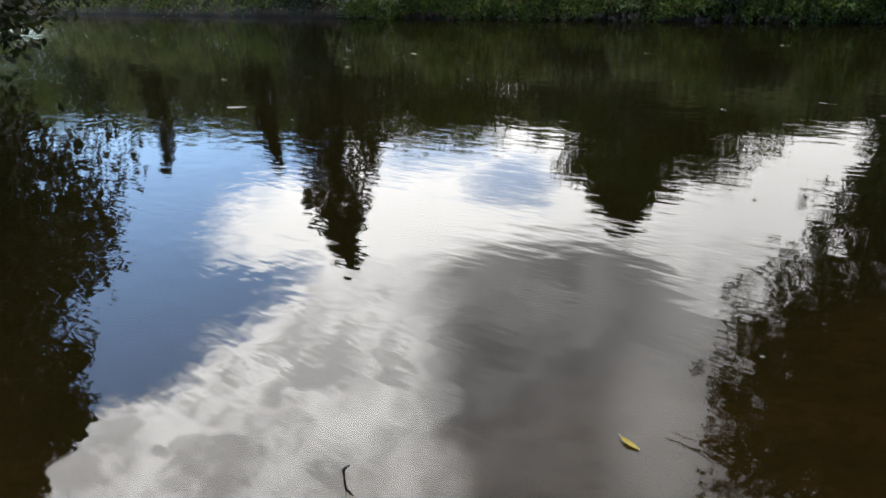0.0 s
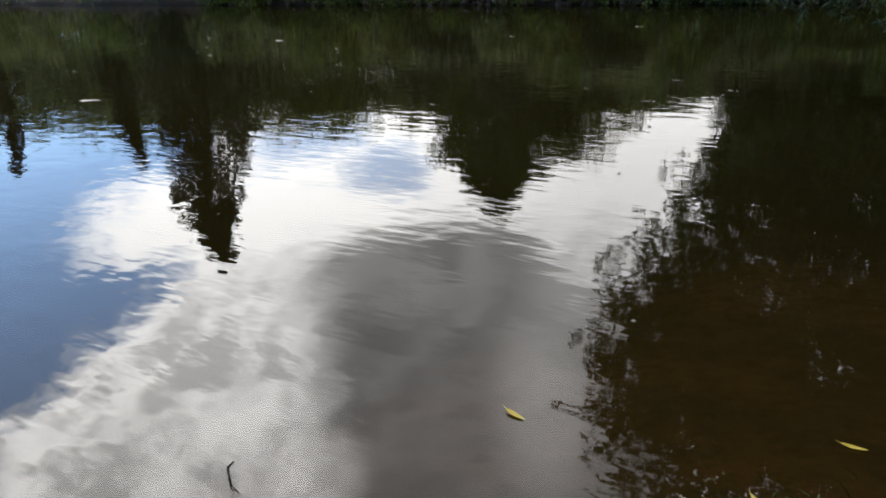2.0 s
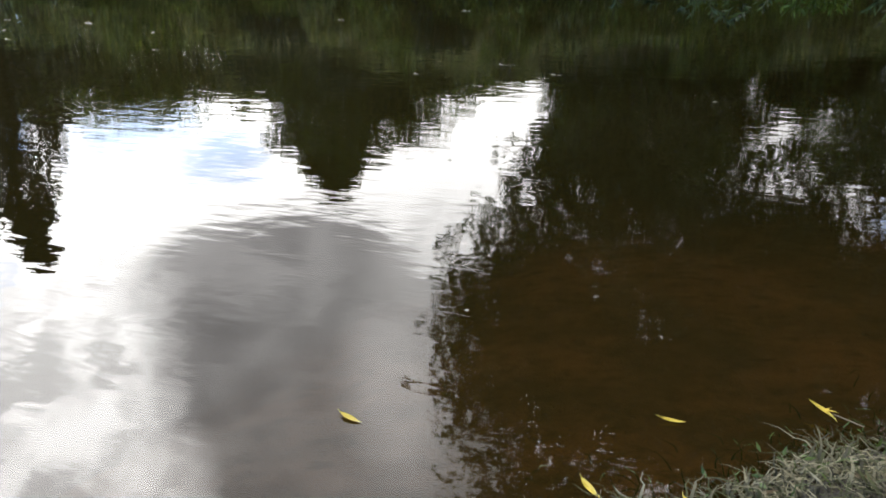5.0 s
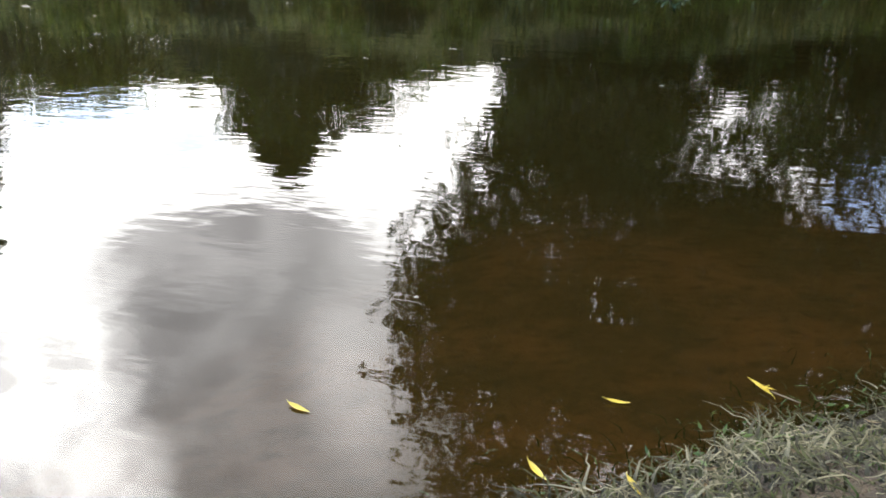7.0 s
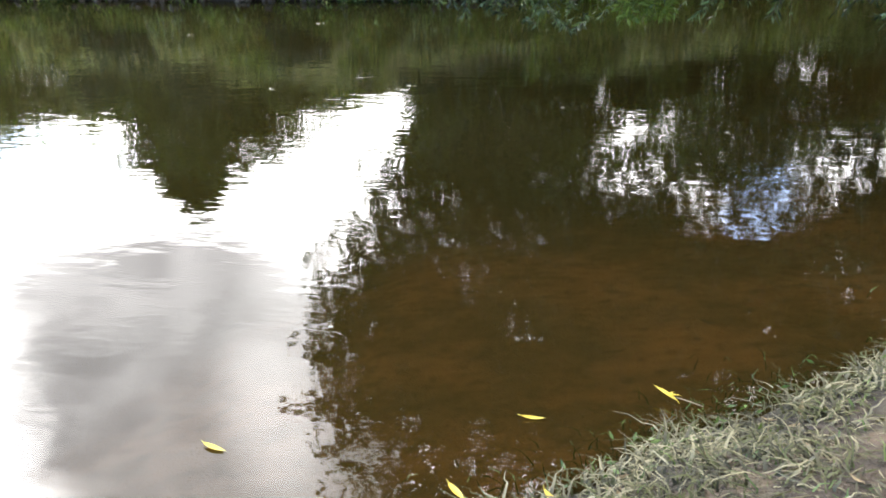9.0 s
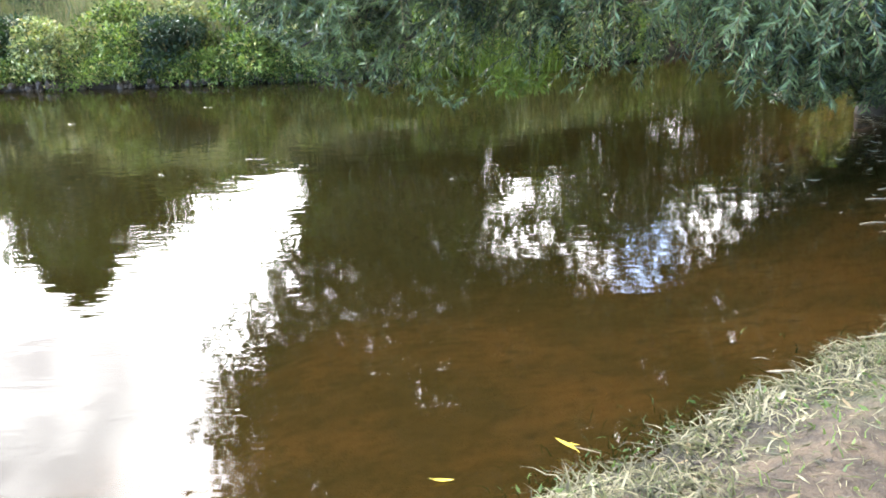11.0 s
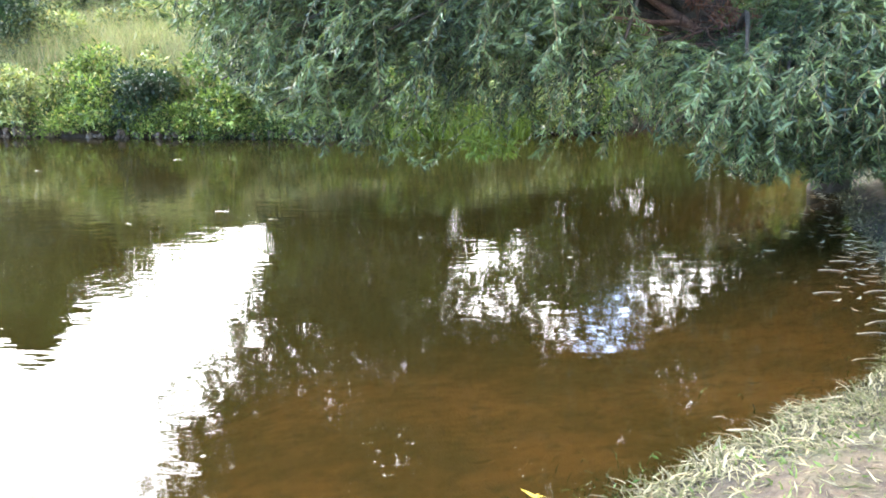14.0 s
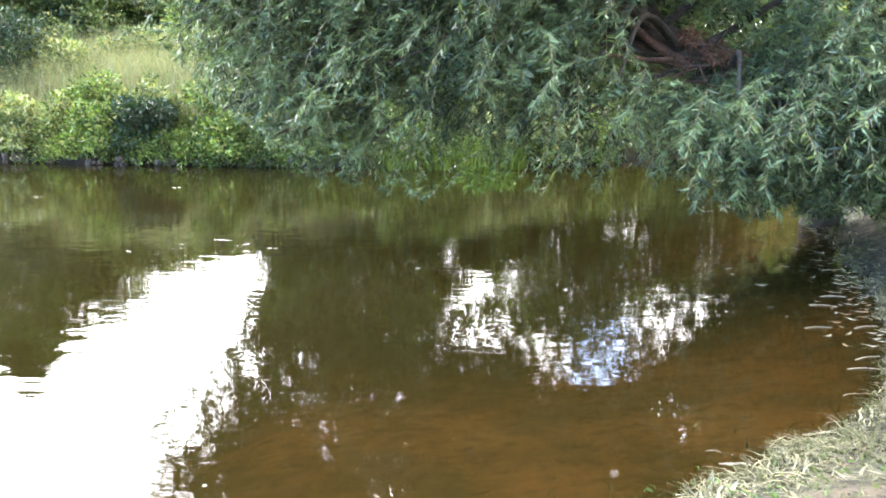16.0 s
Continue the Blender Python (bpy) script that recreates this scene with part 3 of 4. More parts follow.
            keep &= q[:, 2] > 1.53 - (1.53 - skirt) * q[:, 1] / 7.3 + rng.uniform(-0.12, 0.12, shoots)
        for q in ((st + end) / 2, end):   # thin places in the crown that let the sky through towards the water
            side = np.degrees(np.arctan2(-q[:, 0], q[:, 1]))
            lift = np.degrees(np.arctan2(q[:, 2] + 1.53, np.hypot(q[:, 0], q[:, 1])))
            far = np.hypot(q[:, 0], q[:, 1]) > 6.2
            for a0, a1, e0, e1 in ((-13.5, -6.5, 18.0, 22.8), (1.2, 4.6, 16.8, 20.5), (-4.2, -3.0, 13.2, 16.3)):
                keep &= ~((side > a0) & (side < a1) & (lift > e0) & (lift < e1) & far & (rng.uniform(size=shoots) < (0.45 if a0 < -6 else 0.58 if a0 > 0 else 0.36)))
        for q in (st, (st + end) / 2, end):   # small chinks between the hanging sprays
            side = np.degrees(np.arctan2(-q[:, 0], q[:, 1]))
            lift = np.degrees(np.arctan2(q[:, 2] + 1.53, np.hypot(q[:, 0], q[:, 1])))
            chink = lumps(side, lift * 0.6, 2.4, 4.1) + 0.5 * lumps(side, lift, 5.2, 2.2)
            keep &= ~((side > -5) & (side < 12.5) & (lift > 16.5) & (lift < 33) & (chink > 0.52) & (rng.uniform(size=shoots) < 0.85))
        if reach == 0.81:
            keep &= np.degrees(np.arctan2(-end[:, 0], end[:, 1])) < 23.5
        if tip[2] > 2.0:   # the upper crown hangs in separate sprays with sky between them
            q = (st + end) / 2
            keep &= lumps(q[:, 0] + 0.6 * q[:, 1], q[:, 2] * 1.2, 4.3, 1.7) + 0.6 * lumps(q[:, 0], q[:, 2] - q[:, 1], 9.0, 0.4) > np.interp(q[:, 2], [1.9, 2.4, 3.6], [-1.2, -0.12, 0.06]) - 0.5 * step((-1.1 - q[:, 0]) / 0.5)
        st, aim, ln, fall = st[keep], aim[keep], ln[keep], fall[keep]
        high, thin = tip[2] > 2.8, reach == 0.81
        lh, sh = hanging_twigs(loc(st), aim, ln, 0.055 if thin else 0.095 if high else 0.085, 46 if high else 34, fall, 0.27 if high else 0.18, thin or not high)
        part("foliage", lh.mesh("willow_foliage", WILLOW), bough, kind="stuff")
        if thin or not high:
            part("twig", sh.mesh("willow_twigs", TWIG), bough, kind="stuff")


def leafy_cloud(centre, radius, count, size, width, up=0.2, shell=0.55):
    """Leaves strewn through an uneven rounded clump."""
    d = unit(rng.normal(size=(count, 3)))
    r = rng.uniform(shell ** 3, 1, count) ** (1 / 3)
    bumps = 1 + 0.22 * np.sin(d[:, 0] * 5 + centre[0] * 7) * np.cos(d[:, 1] * 6 + centre[1] * 5) + 0.15 * np.sin(d[:, 2] * 9 + centre[2] * 3)
    pos = np.asarray(centre) + d * (r * bumps)[:, None] * np.asarray(radius)
    along = d * 0.7 + rng.normal(0, 0.6, (count, 3)) + np.array([0, 0, up])
    return leaves(pos, along, size * rng.uniform(0.6, 1.25, count), width)


def build_bush(x, y, w, h, mat, label, group="bushes along the far bank", size=0.085, count=2600, name="bush"):
    z = float(height(x, y)) - 0.05
    root = thing(name, (x, y, z), label, "bush", group)
    lf = Heap()
    n = 13
    for i in range(n):
        a = rng.uniform(0, 2 * math.pi)
        q = math.sqrt(rng.uniform(0.05, 1))
        tip = np.array([math.cos(a) * w * 0.42 * q, math.sin(a) * w * 0.42 * q, h * rng.uniform(0.45, 0.9) * (1.0 - 0.25 * q)])
        if i % 2 == 0:
            c = curve_through([(0, 0, 0), tip * 0.5 + rng.normal(0, 0.05, 3), tip], 6)
            v, f = tube(c, np.linspace(0.022, 0.006, 6), 5)
            part("stem", mesh_from("bush_stem", v, f, TWIG, True), root)
        r = w * rng.uniform(0.10, 0.26)
        lf.put(*leafy_cloud(tip, (r, r, r * rng.uniform(0.7, 1.0)), int(count / n * (r / (0.19 * w)) ** 2), size, 0.42, 0.1))
        low = np.array([tip[0] * 1.15, tip[1] * 1.1 - 0.1 * w, tip[2] * 0.35])
        lf.put(*leafy_cloud(low, (r * 1.1, r * 1.1, r * 0.9), count // (2 * n), size, 0.42, 0.1))
    part("foliage", lf.mesh("bush_foliage", mat), root, kind="stuff")
    return root


def build_tree(x, y, h, w, mat, label, shape="round", size=0.16, clumps=60, per=150, trunk_r=0.16, low=0.15, density_shell=0.2):
    """A tree with a tapered trunk, limbs and a crown of many leafy sprays."""
    z = float(height(x, y)) - 0.1
    root = thing("tree", (x, y, z), label, "tree")
    top = np.array([rng.normal(0, 0.15), rng.normal(0, 0.15), h])
    tr = curve_through([(0, 0, 0), (rng.normal(0, 0.1), rng.normal(0, 0.1), h * 0.35), (rng.normal(0, 0.15), rng.normal(0, 0.15), h * 0.7), top], 16)
    v, f = tube(tr, np.linspace(trunk_r, 0.02, 16), 8, 0.05)
    part("trunk", mesh_from("tree_trunk", v, f, BARK, True), root)
    lf = Heap()
    for i in range(clumps):
        t = low + (1 - low) * (i + rng.uniform(0, 1)) / clumps
        if shape == "spire":
            reach = w * (1 - t) ** 0.75 * (0.55 + 0.45 * min(1, (t - low) * 6 + 0.4))
        else:
            reach = w * math.sqrt(max(0.02, 1 - ((t - 0.52) / 0.5) ** 2))
        a = i * 2.4 + rng.normal(0, 0.4)
        k = min(14, int(t * 15))
        p = tr[k] * (1 - (t * 15 - k)) + tr[k + 1] * (t * 15 - k)
        q = rng.uniform(0.35, 1.0)
        c = p + np.array([math.cos(a), math.sin(a), 0.12]) * reach * q
        if i % 4 == 0 and reach > 0.4:
            lc = curve_through([p * np.array([1, 1, 0.93]), (p + c) / 2 + np.array([0, 0, 0.05 * h]), c], 6)
            v, f = tube(lc, np.linspace(trunk_r * 0.35 * (1.1 - t), 0.012, 6), 5)
            part("limb", mesh_from("tree_limb", v, f, BARK, True), root)
        r = max(0.22, (0.30 if w < 4 else 0.2) * w) * rng.uniform(0.6, 1.15)
        if shape == "spire":
            r *= max(0.28, 1.12 - t)
        lf.put(*leafy_cloud(c, (r, r, r * 0.8), per, size, 0.5, 0.0, density_shell))
    part("crown", lf.mesh("tree_crown", mat), root, kind="stuff")
    return root


def blades(x, y, z, length, width, lean, segs=4, tip=0.15, toward=None):
    """Arching grass blades as tapered strips."""
    n = len(x)
    a = rng.uniform(0, 2 * math.pi, n) if toward is None else toward
    out = np.stack([np.cos(a), np.sin(a), np.zeros(n)], -1)
    side = np.stack([-np.sin(a), np.cos(a), np.zeros(n)], -1)
    t = np.linspace(0, 1, segs + 1)
    base = np.stack([x, y, z], -1)
    up = length[:, None] * (t[None] - (lean[:, None] * 0.75) * t[None] ** 2)
    outw = length[:, None] * lean[:, None] * (0.25 * t[None] + 0.75 * t[None] ** 2)
    c = base[:, None] + out[:, None] * outw[..., None]
    c[..., 2] += up
    c[..., :2] += rng.normal(0, 0.085, (n, segs + 1, 2)) * (length[:, None, None] * t[None, :, None])
    wd = width[:, None] * np.clip(1.15 - t[None] * (1.15 - tip), 0, 1)
    v = np.stack([c - side[:, None] * wd[..., None] / 2, c + side[:, None] * wd[..., None] / 2], 2).reshape(-1, 3)
    i = (np.arange(n)[:, None] * (segs + 1) + np.arange(segs)[None])[..., None] * 2
    f = np.concatenate([i, i + 1, i + 3, i + 2], -1).reshape(-1, 4)
    return v, f


build_willow()

# trees whose tops stand above the far bank and in the mirror of the water
build_tree(-19.5, 16.3, 7.6, 2.3, TREE_DARK, "tall dark spire-shaped tree on the far bank", "spire", 0.17, 135, 125, 0.2, 0.05)
build_tree(-11.5, 21.0, 5.3, 3.5, TREE_LEAF, "pointed green tree above the far bank bushes", "spire", 0.14, 200, 220, 0.12, 0.02)
build_tree(-9.4, 21.4, 3.3, 1.8, TREE_LEAF, "small green tree above the far bank bushes", "round", 0.12, 45, 180, 0.1, 0.1)
build_tree(-24.5, 17.0, 4.9, 0.9, TREE_DARK, "slim dark tree on the far bank", "spire", 0.16, 45, 130, 0.1, 0.1)
build_tree(-34.0, 17.6, 6.6, 1.2, TREE_DARK, "slim dark tree on the far bank", "spire", 0.16, 45, 130, 0.1, 0.1)
build_tree(-15.0, 1.9, 8.6, 5.2, TREE_DARK, "large dark broad-leaved tree beside the water", "spire", 0.18, 460, 380, 0.3, 0.04)
for bx, by, bh, bw in ((-2.9, 16.0, 2.9, 1.0), (-1.5, 15.6, 3.3, 1.5), (0.95, 16.0, 1.3, 0.8), (-0.6, 16.3, 2.5, 1.0), (2.6, 16.6, 3.0, 1.6), (4.7, 17.6, 2.8, 1.7), (6.6, 18.5, 3.3, 1.8), (8.5, 20.5, 3.8, 2.0), (10.5, 23.0, 4.0, 2.1), (12.8, 24.8, 4.6, 2.3)):
    build_tree(bx, by, bh, bw, TREE_LEAF, "shrubby green tree behind the willow", "round", 0.12, 75, 260, 0.1, 0.02)
for bx, by, bh, bw in ((7.2, 12.8, 3.4, 1.7), (8.6, 10.6, 4.0, 1.9), (6.3, 8.9, 3.4, 1.6), (6.6, 6.4, 3.2, 1.6)):
    build_tree(bx, by, bh, bw, BUSH_A, "yellow-green shrubby tree on the near bank", "round", 0.12, 75, 220, 0.1, 0.02)

# bushes along the far bank: a row at the water's edge, a taller one on the crest
BRIGHT, PALE, DEEP = (BUSH_A, "bright green leafy bush on the far bank"), (BUSH_C, "pale green scrubby bush on the far bank"), (BUSH_B, "dense dark green bush on the far bank")


def far_edge(x):
    return float(np.interp(x, FAR[:, 0], FAR[:, 1]))


for x, back, w, h, (m, lab) in ((-2.0, 0.35, 0.9, 0.7, BRIGHT), (-2.75, 0.55, 1.0, 1.0, PALE), (-3.5, 0.35, 1.0, 0.75, BRIGHT), (-4.0, 0.8, 1.0, 1.25, BRIGHT), (-4.85, 0.35, 1.15, 1.15, DEEP), (-4.5, 0.12, 0.6, 0.36, BRIGHT),
                                (-5.75, 0.35, 1.0, 0.85, BRIGHT), (-6.3, 0.7, 1.1, 1.3, BRIGHT), (-7.0, 0.3, 0.9, 0.7, PALE), (-7.7, 0.5, 1.1, 1.1, PALE), (-1.2, 0.4, 1.0, 0.7, BRIGHT), (-5.3, 1.2, 1.0, 1.2, PALE)):
    build_bush(x, far_edge(x) + back, w, h, m, lab)
for i in range(15):
    x = -8.9 - i * 1.5 - 0.06 * i * i + rng.normal(0, 0.15)
    m, lab = (BRIGHT, PALE, DEEP)[int(rng.integers(0, 3))]
    build_bush(x, far_edge(x) + 0.45 + rng.uniform(0, 0.3), 1.6 + 0.06 * i, 1.1 + 0.05 * i + rng.uniform(-0.1, 0.3), m, lab, size=0.11)
for i in range(7):
    x = -0.4 + i * 0.95
    m, lab = (BRIGHT, PALE)[int(rng.integers(0, 2))]
    build_bush(x, far_edge(x) + 0.5 + rng.uniform(0, 0.3), 1.3, 0.9 + rng.uniform(-0.1, 0.3), m, lab)
for i in range(22):
    x = -12.5 + i * 0.68 + rng.normal(0, 0.3)
    if -9.5 < x < -3.0 and i % 4 == 0:
        continue
    m, lab = (PALE, PALE, BRIGHT, DEEP)[int(rng.integers(0, 4))]
    build_bush(x, far_edge(x) + rng.uniform(2.4, 5.2), rng.uniform(1.1, 1.9), rng.uniform(0.9, 1.7), m, lab.replace("far bank", "slope of the far bank"), "bushes on the far slope", size=0.1)
x = 1.5
while x > -170:
    y = far_edge(x) + 7.2 + rng.uniform(-0.4, 0.6)
    away = math.hypot(x, y)
    rise = float(np.interp(math.degrees(math.atan2(-x, y)), [-6, 15, 21, 36, 45, 57, 62, 72, 80], [12.6, 13.4, 14.4, 14.8, 14.2, 12.5, 11.2, 9.6, 10.0]))
    h = away * math.tan(radians(rise)) - 1.5 - float(height(x, y)) + rng.uniform(-0.25, 0.2)
    m, lab = (PALE, BRIGHT, PALE if x > -13 else BRIGHT, PALE, DEEP)[int(rng.integers(0, 5))]
    w = max(1.9, h * 0.95)
    build_bush(x, y, w, h * 1.04, m, lab.replace("far bank", "slope of the far bank"), "bushes on the far slope", size=0.11 + 0.01 * h, count=int(3200 + 500 * h))
    x -= w * (0.33 if x > -60 else 0.7)


build_bush(-4.8, 20.0, 2.8, 1.6, *PALE, group="bushes on the far slope", size=0.12, count=4200)


def build_tall_grass():
    n = 60000
    x = np.concatenate([rng.uniform(-16, 6, n // 2), rng.uniform(-10, -2, n // 2)])
    yb = np.interp(x, FAR[:, 0], FAR[:, 1])
    y = yb + 0.9 + rng.uniform(0, 6.5, n)
    z = height(x, y) - 0.02
    v, f = blades(x, y, z, rng.uniform(0.4, 1.15, n) * np.interp(y - yb, [0, 2], [0.4, 0.9]), rng.uniform(0.006, 0.016, n), rng.uniform(0.1, 0.6, n), 3)
    ob = new("tall_grass", mesh_from("tall_grass", v, f, TALL_GRASS))
    tagged(ob, "tall pale meadow grass on the far bank slope", "grass", kind="stuff")


def build_fringe():
    """Small leafy weeds that hang over the foot of the far bank."""
    lf = Heap()
    for i in range(700):
        x = rng.uniform(-16, 3)
        y = far_edge(x) + rng.uniform(-0.05, 0.3)
        r = rng.uniform(0.07, 0.26)
        lf.put(*leafy_cloud((x, y, float(height(x, y + 0.1)) + rng.uniform(0.03, 0.2)), (r * 1.4, r, r * 0.8), int(150 * r / 0.15), 0.06, 0.4, 0.2))
    tagged(new("bank_weed", lf.mesh("bank_weed", BUSH_A)), "low green weeds overhanging the far waterline", "weeds", kind="stuff")


def build_near_grass():
    """Matted tufts: many blades lean the same way within a tuft."""
    tufts = 1500
    tx = rng.uniform(-5.0, 4.3, tufts)
    line = np.interp(tx, NEAR[:, 0], NEAR[:, 1])
    back = rng.gamma(1.2, 0.24, tufts) - 0.03
    ty = line - back
    keep = ((lumps(tx, ty, 2.1, 5.0) + 0.5 * lumps(tx, ty, 6.5, 1.0) > -0.2) | (back < 0.16)) & (np.hypot(tx - 0.02, ty - 0.1) > 0.4)
    tx, ty = tx[keep], ty[keep]
    k = 13
    x = np.repeat(tx, k) + rng.normal(0, 0.04, len(tx) * k)
    y = np.repeat(ty, k) + rng.normal(0, 0.04, len(tx) * k)
    z = height(x, y) - 0.004
    m = len(x)
    size = np.repeat(rng.uniform(0.5, 1.3, len(tx)), k)
    comb = np.repeat(1.2 + 1.6 * lumps(tx, ty, 1.7, 2.0) + rng.normal(0, 2.2, len(tx)), k) + rng.normal(0, 1.1, m)   # which way each tuft is pressed
    v, f = blades(x, y, z, size * rng.uniform(0.04, 0.12, m), rng.uniform(0.003, 0.012, m), rng.uniform(0.75, 1.40, m), 6, 0.12, comb)
    tagged(new("bank_grass", mesh_from("bank_grass", v, f, STRAW)), "matted pale bent grass at the water's edge", "grass", kind="stuff")
    n = 1400
    x = rng.uniform(-5.5, 4.2, n)
    line = np.interp(x, NEAR[:, 0], NEAR[:, 1])
    y = line - rng.gamma(1.5, 0.3, n) - 0.05
    z = height(x, y) - 0.01
    v, f = blades(x, y, z, rng.uniform(0.03, 0.09, n), rng.uniform(0.004, 0.009, n), rng.uniform(0.2, 0.9, n), 4)
    tagged(new("fresh_grass", mesh_from("fresh_grass", v, f, FRESH)), "short fresh green grass on the near bank", "grass", kind="stuff")
    # the meadow behind the shore
    n = 26000
    x = rng.uniform(-7.0, 7.5, n)
    y = np.interp(x, NEAR[:, 0], NEAR[:, 1]) - 0.95 - rng.gamma(1.4, 1.3, n)
    v, f = blades(x, y, height(x, y) - 0.01, rng.uniform(0.05, 0.14, n), rng.uniform(0.004, 0.011, n), rng.uniform(0.4, 1.2, n), 3)
    tagged(new("meadow_grass", mesh_from("meadow_grass", v, f, FRESH)), "short green meadow grass behind the near shore", "grass", kind="stuff")
    # broader weed leaves among the grass
    n = 140
    x = np.concatenate([rng.normal(1.25, 0.22, n - 40), rng.normal(0.3, 0.25, 40)])
    y = np.interp(x, NEAR[:, 0], NEAR[:, 1]) - np.concatenate([rng.gamma(2.2, 0.2, n - 40), rng.uniform(-0.10, 0.06, 40)])
    a = rng.uniform(0, 2 * math.pi, n)
    d = np.stack([np.cos(a), np.sin(a), rng.uniform(0.1, 0.9, n)], -1)
    v, f = leaves(np.stack([x, y, np.maximum(height(x, y), 0) + rng.uniform(0.003, 0.045, n)], -1), d, rng.uniform(0.018, 0.040, n), 0.36)
    tagged(new("weed_leaves", mesh_from("weed_leaves", v, f, FRESH)), "small green weed leaves among the bank grass", "weeds", kind="stuff")
    # short bits of straw strewn flat over the earth
    n = 5200
    x = rng.uniform(-1.5, 4.0, n)
    y = np.interp(x, NEAR[:, 0], NEAR[:, 1]) - rng.gamma(1.6, 0.32, n)
    a = rng.uniform(0, 2 * math.pi, n)
    d = np.stack([np.cos(a), np.sin(a), rng.normal(0, 0.12, n)], -1)
    v, f = leaves(np.stack([x, y, height(x, y) + 0.006], -1), d, rng.uniform(0.02, 0.08, n), 0.09)
    tagged(new("straw_litter", mesh_from("straw_litter", v, f, STRAW)), "short bits of dry straw strewn over the earth", "litter", kind="stuff")
    # drowned blades that rise out of the shallows
    n = 620
    x = np.concatenate([rng.uniform(-0.6, 3.4, n - 260), rng.normal(0.35, 0.22, 260)])
    line = np.interp(x, NEAR[:, 0], NEAR[:, 1])
    y = line + rng.gamma(1.2, 0.075, n)
    v, f = blades(x, y, np.full(n, -0.03), rng.uniform(0.04, 0.09, n), rng.uniform(0.003, 0.007, n), rng.uniform(0.5, 1.2, n), 4)
    tagged(new("drowned_grass", mesh_from("drowned_grass", v, f, FRESH)), "sparse green grass blades standing in the shallows", "grass", kind="stuff")


build_tall_grass()
build_fringe()
build_near_grass()


def build_sedge():
    """A bright clump of sedge at the foot of the far bank, seen under the willow."""
    for x, y, r, k in ((0.2, 12.75, 0.55, 420), (1.0, 12.85, 0.4, 260), (-0.7, 12.7, 0.4, 240)):
        root = thing("sedge_clump", (x, y, 0), "bright yellow-green sedge clump at the water's edge", "grass", "sedge at the far bank")
        a = rng.uniform(0, 2 * math.pi, k)
        q = np.sqrt(rng.uniform(0, 1, k)) * r
        v, f = blades(q * np.cos(a), q * np.sin(a) * 0.6, np.full(k, -0.03), rng.uniform(0.25, 0.55, k), rng.uniform(0.012, 0.022, k), rng.uniform(0.1, 0.7, k), 4)
        part("blade_tuft", mesh_from("sedge_blades", v, f, REED), root, kind="stuff")


def clod(seed):
    """A lump of clay or root with an uneven, bumpy surface."""
    bm = bmesh.new()
    bmesh.ops.create_icosphere(bm, subdivisions=2, radius=1.0)
    for vert in bm.verts:
        p = vert.co * 1.7 + Vector((seed * 3.1, seed * 1.7, seed))
        vert.co *= 0.75 + 0.5 * noise.noise(p) + 0.2 * noise.noise(p * 2.7)
    me = bpy.data.meshes.new("clod")
    bm.to_mesh(me)
    bm.free()
    me.materials.append(CLAY)
    return me


def build_far_edge():
    shapes = [clod(i) for i in range(5)]
    for i in range(240):
        x = -0.5 - 15.5 * rng.uniform() ** 1.2
        y = far_edge(x) + rng.uniform(-0.12, 0.2)
        ob = new("clod", shapes[i % 5])
        k = rng.uniform(0.03, 0.085)
        ob.matrix_basis = Matrix.LocRotScale((x, y, rng.uniform(0.0, 0.12)), Euler((rng.uniform(0, 6), rng.uniform(0, 6), rng.uniform(0, 6))), (k * 1.3, k, k * 0.8))
        tagged(ob, "grey-brown clod of clay at the far waterline", "clod", "clods along the far waterline")
    roots = Heap()
    for i in range(70):
        x = rng.uniform(-15, 0.5)
        y = far_edge(x)
        p = np.array([x, y + 0.12, rng.uniform(0.12, 0.3)])
        q = p + np.array([rng.normal(0, 0.18), -rng.uniform(0.08, 0.3), -rng.uniform(0.15, 0.4)])
        roots.put(*tube(curve_through([p, (p + q) / 2 + rng.normal(0, 0.05, 3), q], 6), np.linspace(0.011, 0.004, 6), 4))
    tagged(new("hanging_root", roots.mesh("hanging_root", BARK)), "dry roots and stalks hanging over the far waterline", "roots", kind="stuff")


def leaf_blade(name, mat, length, width, curl, bend=0.0):
    """A pointed leaf with a folded midrib, curled edges and a short stalk."""
    n = 9
    t = np.linspace(0, 1, n)
    w = width * np.sin(np.pi * np.clip(t, 0.02, 0.985) ** 0.8) * 0.5
    x = (t - 0.5) * length
    zc = curl * length * (t - 0.5) ** 2 * 1.6
    yc = bend * length * (t - 0.5) ** 2
    rows = []
    for sgn, up in ((-1, 0.35), (-0.5, 0.10), (0, 0.0), (0.5, 0.10), (1, 0.35)):
        rows.append(np.stack([x, yc + sgn * w, zc + up * w + 0.003], -1))
    v = np.stack(rows, 1).reshape(-1, 3)
    i, j = np.meshgrid(np.arange(n - 1), np.arange(4), indexing="ij")
    f = np.stack([i * 5 + j, (i + 1) * 5 + j, (i + 1) * 5 + j + 1, i * 5 + j + 1], -1).reshape(-1, 4)
    h = Heap()
    h.put(v, f)
    stalk = [(-0.5 * length, yc[0], zc[0] + 0.003), (-0.58 * length, yc[0] + 0.003, zc[0] + 0.003), (-0.66 * length, yc[0] + 0.008, zc[0] + 0.002)]
    sv, sf = tube(np.array(stalk), [0.0011, 0.0010, 0.0009], 5)
    h.put(sv, sf)
    return h.mesh(name, mat, True)


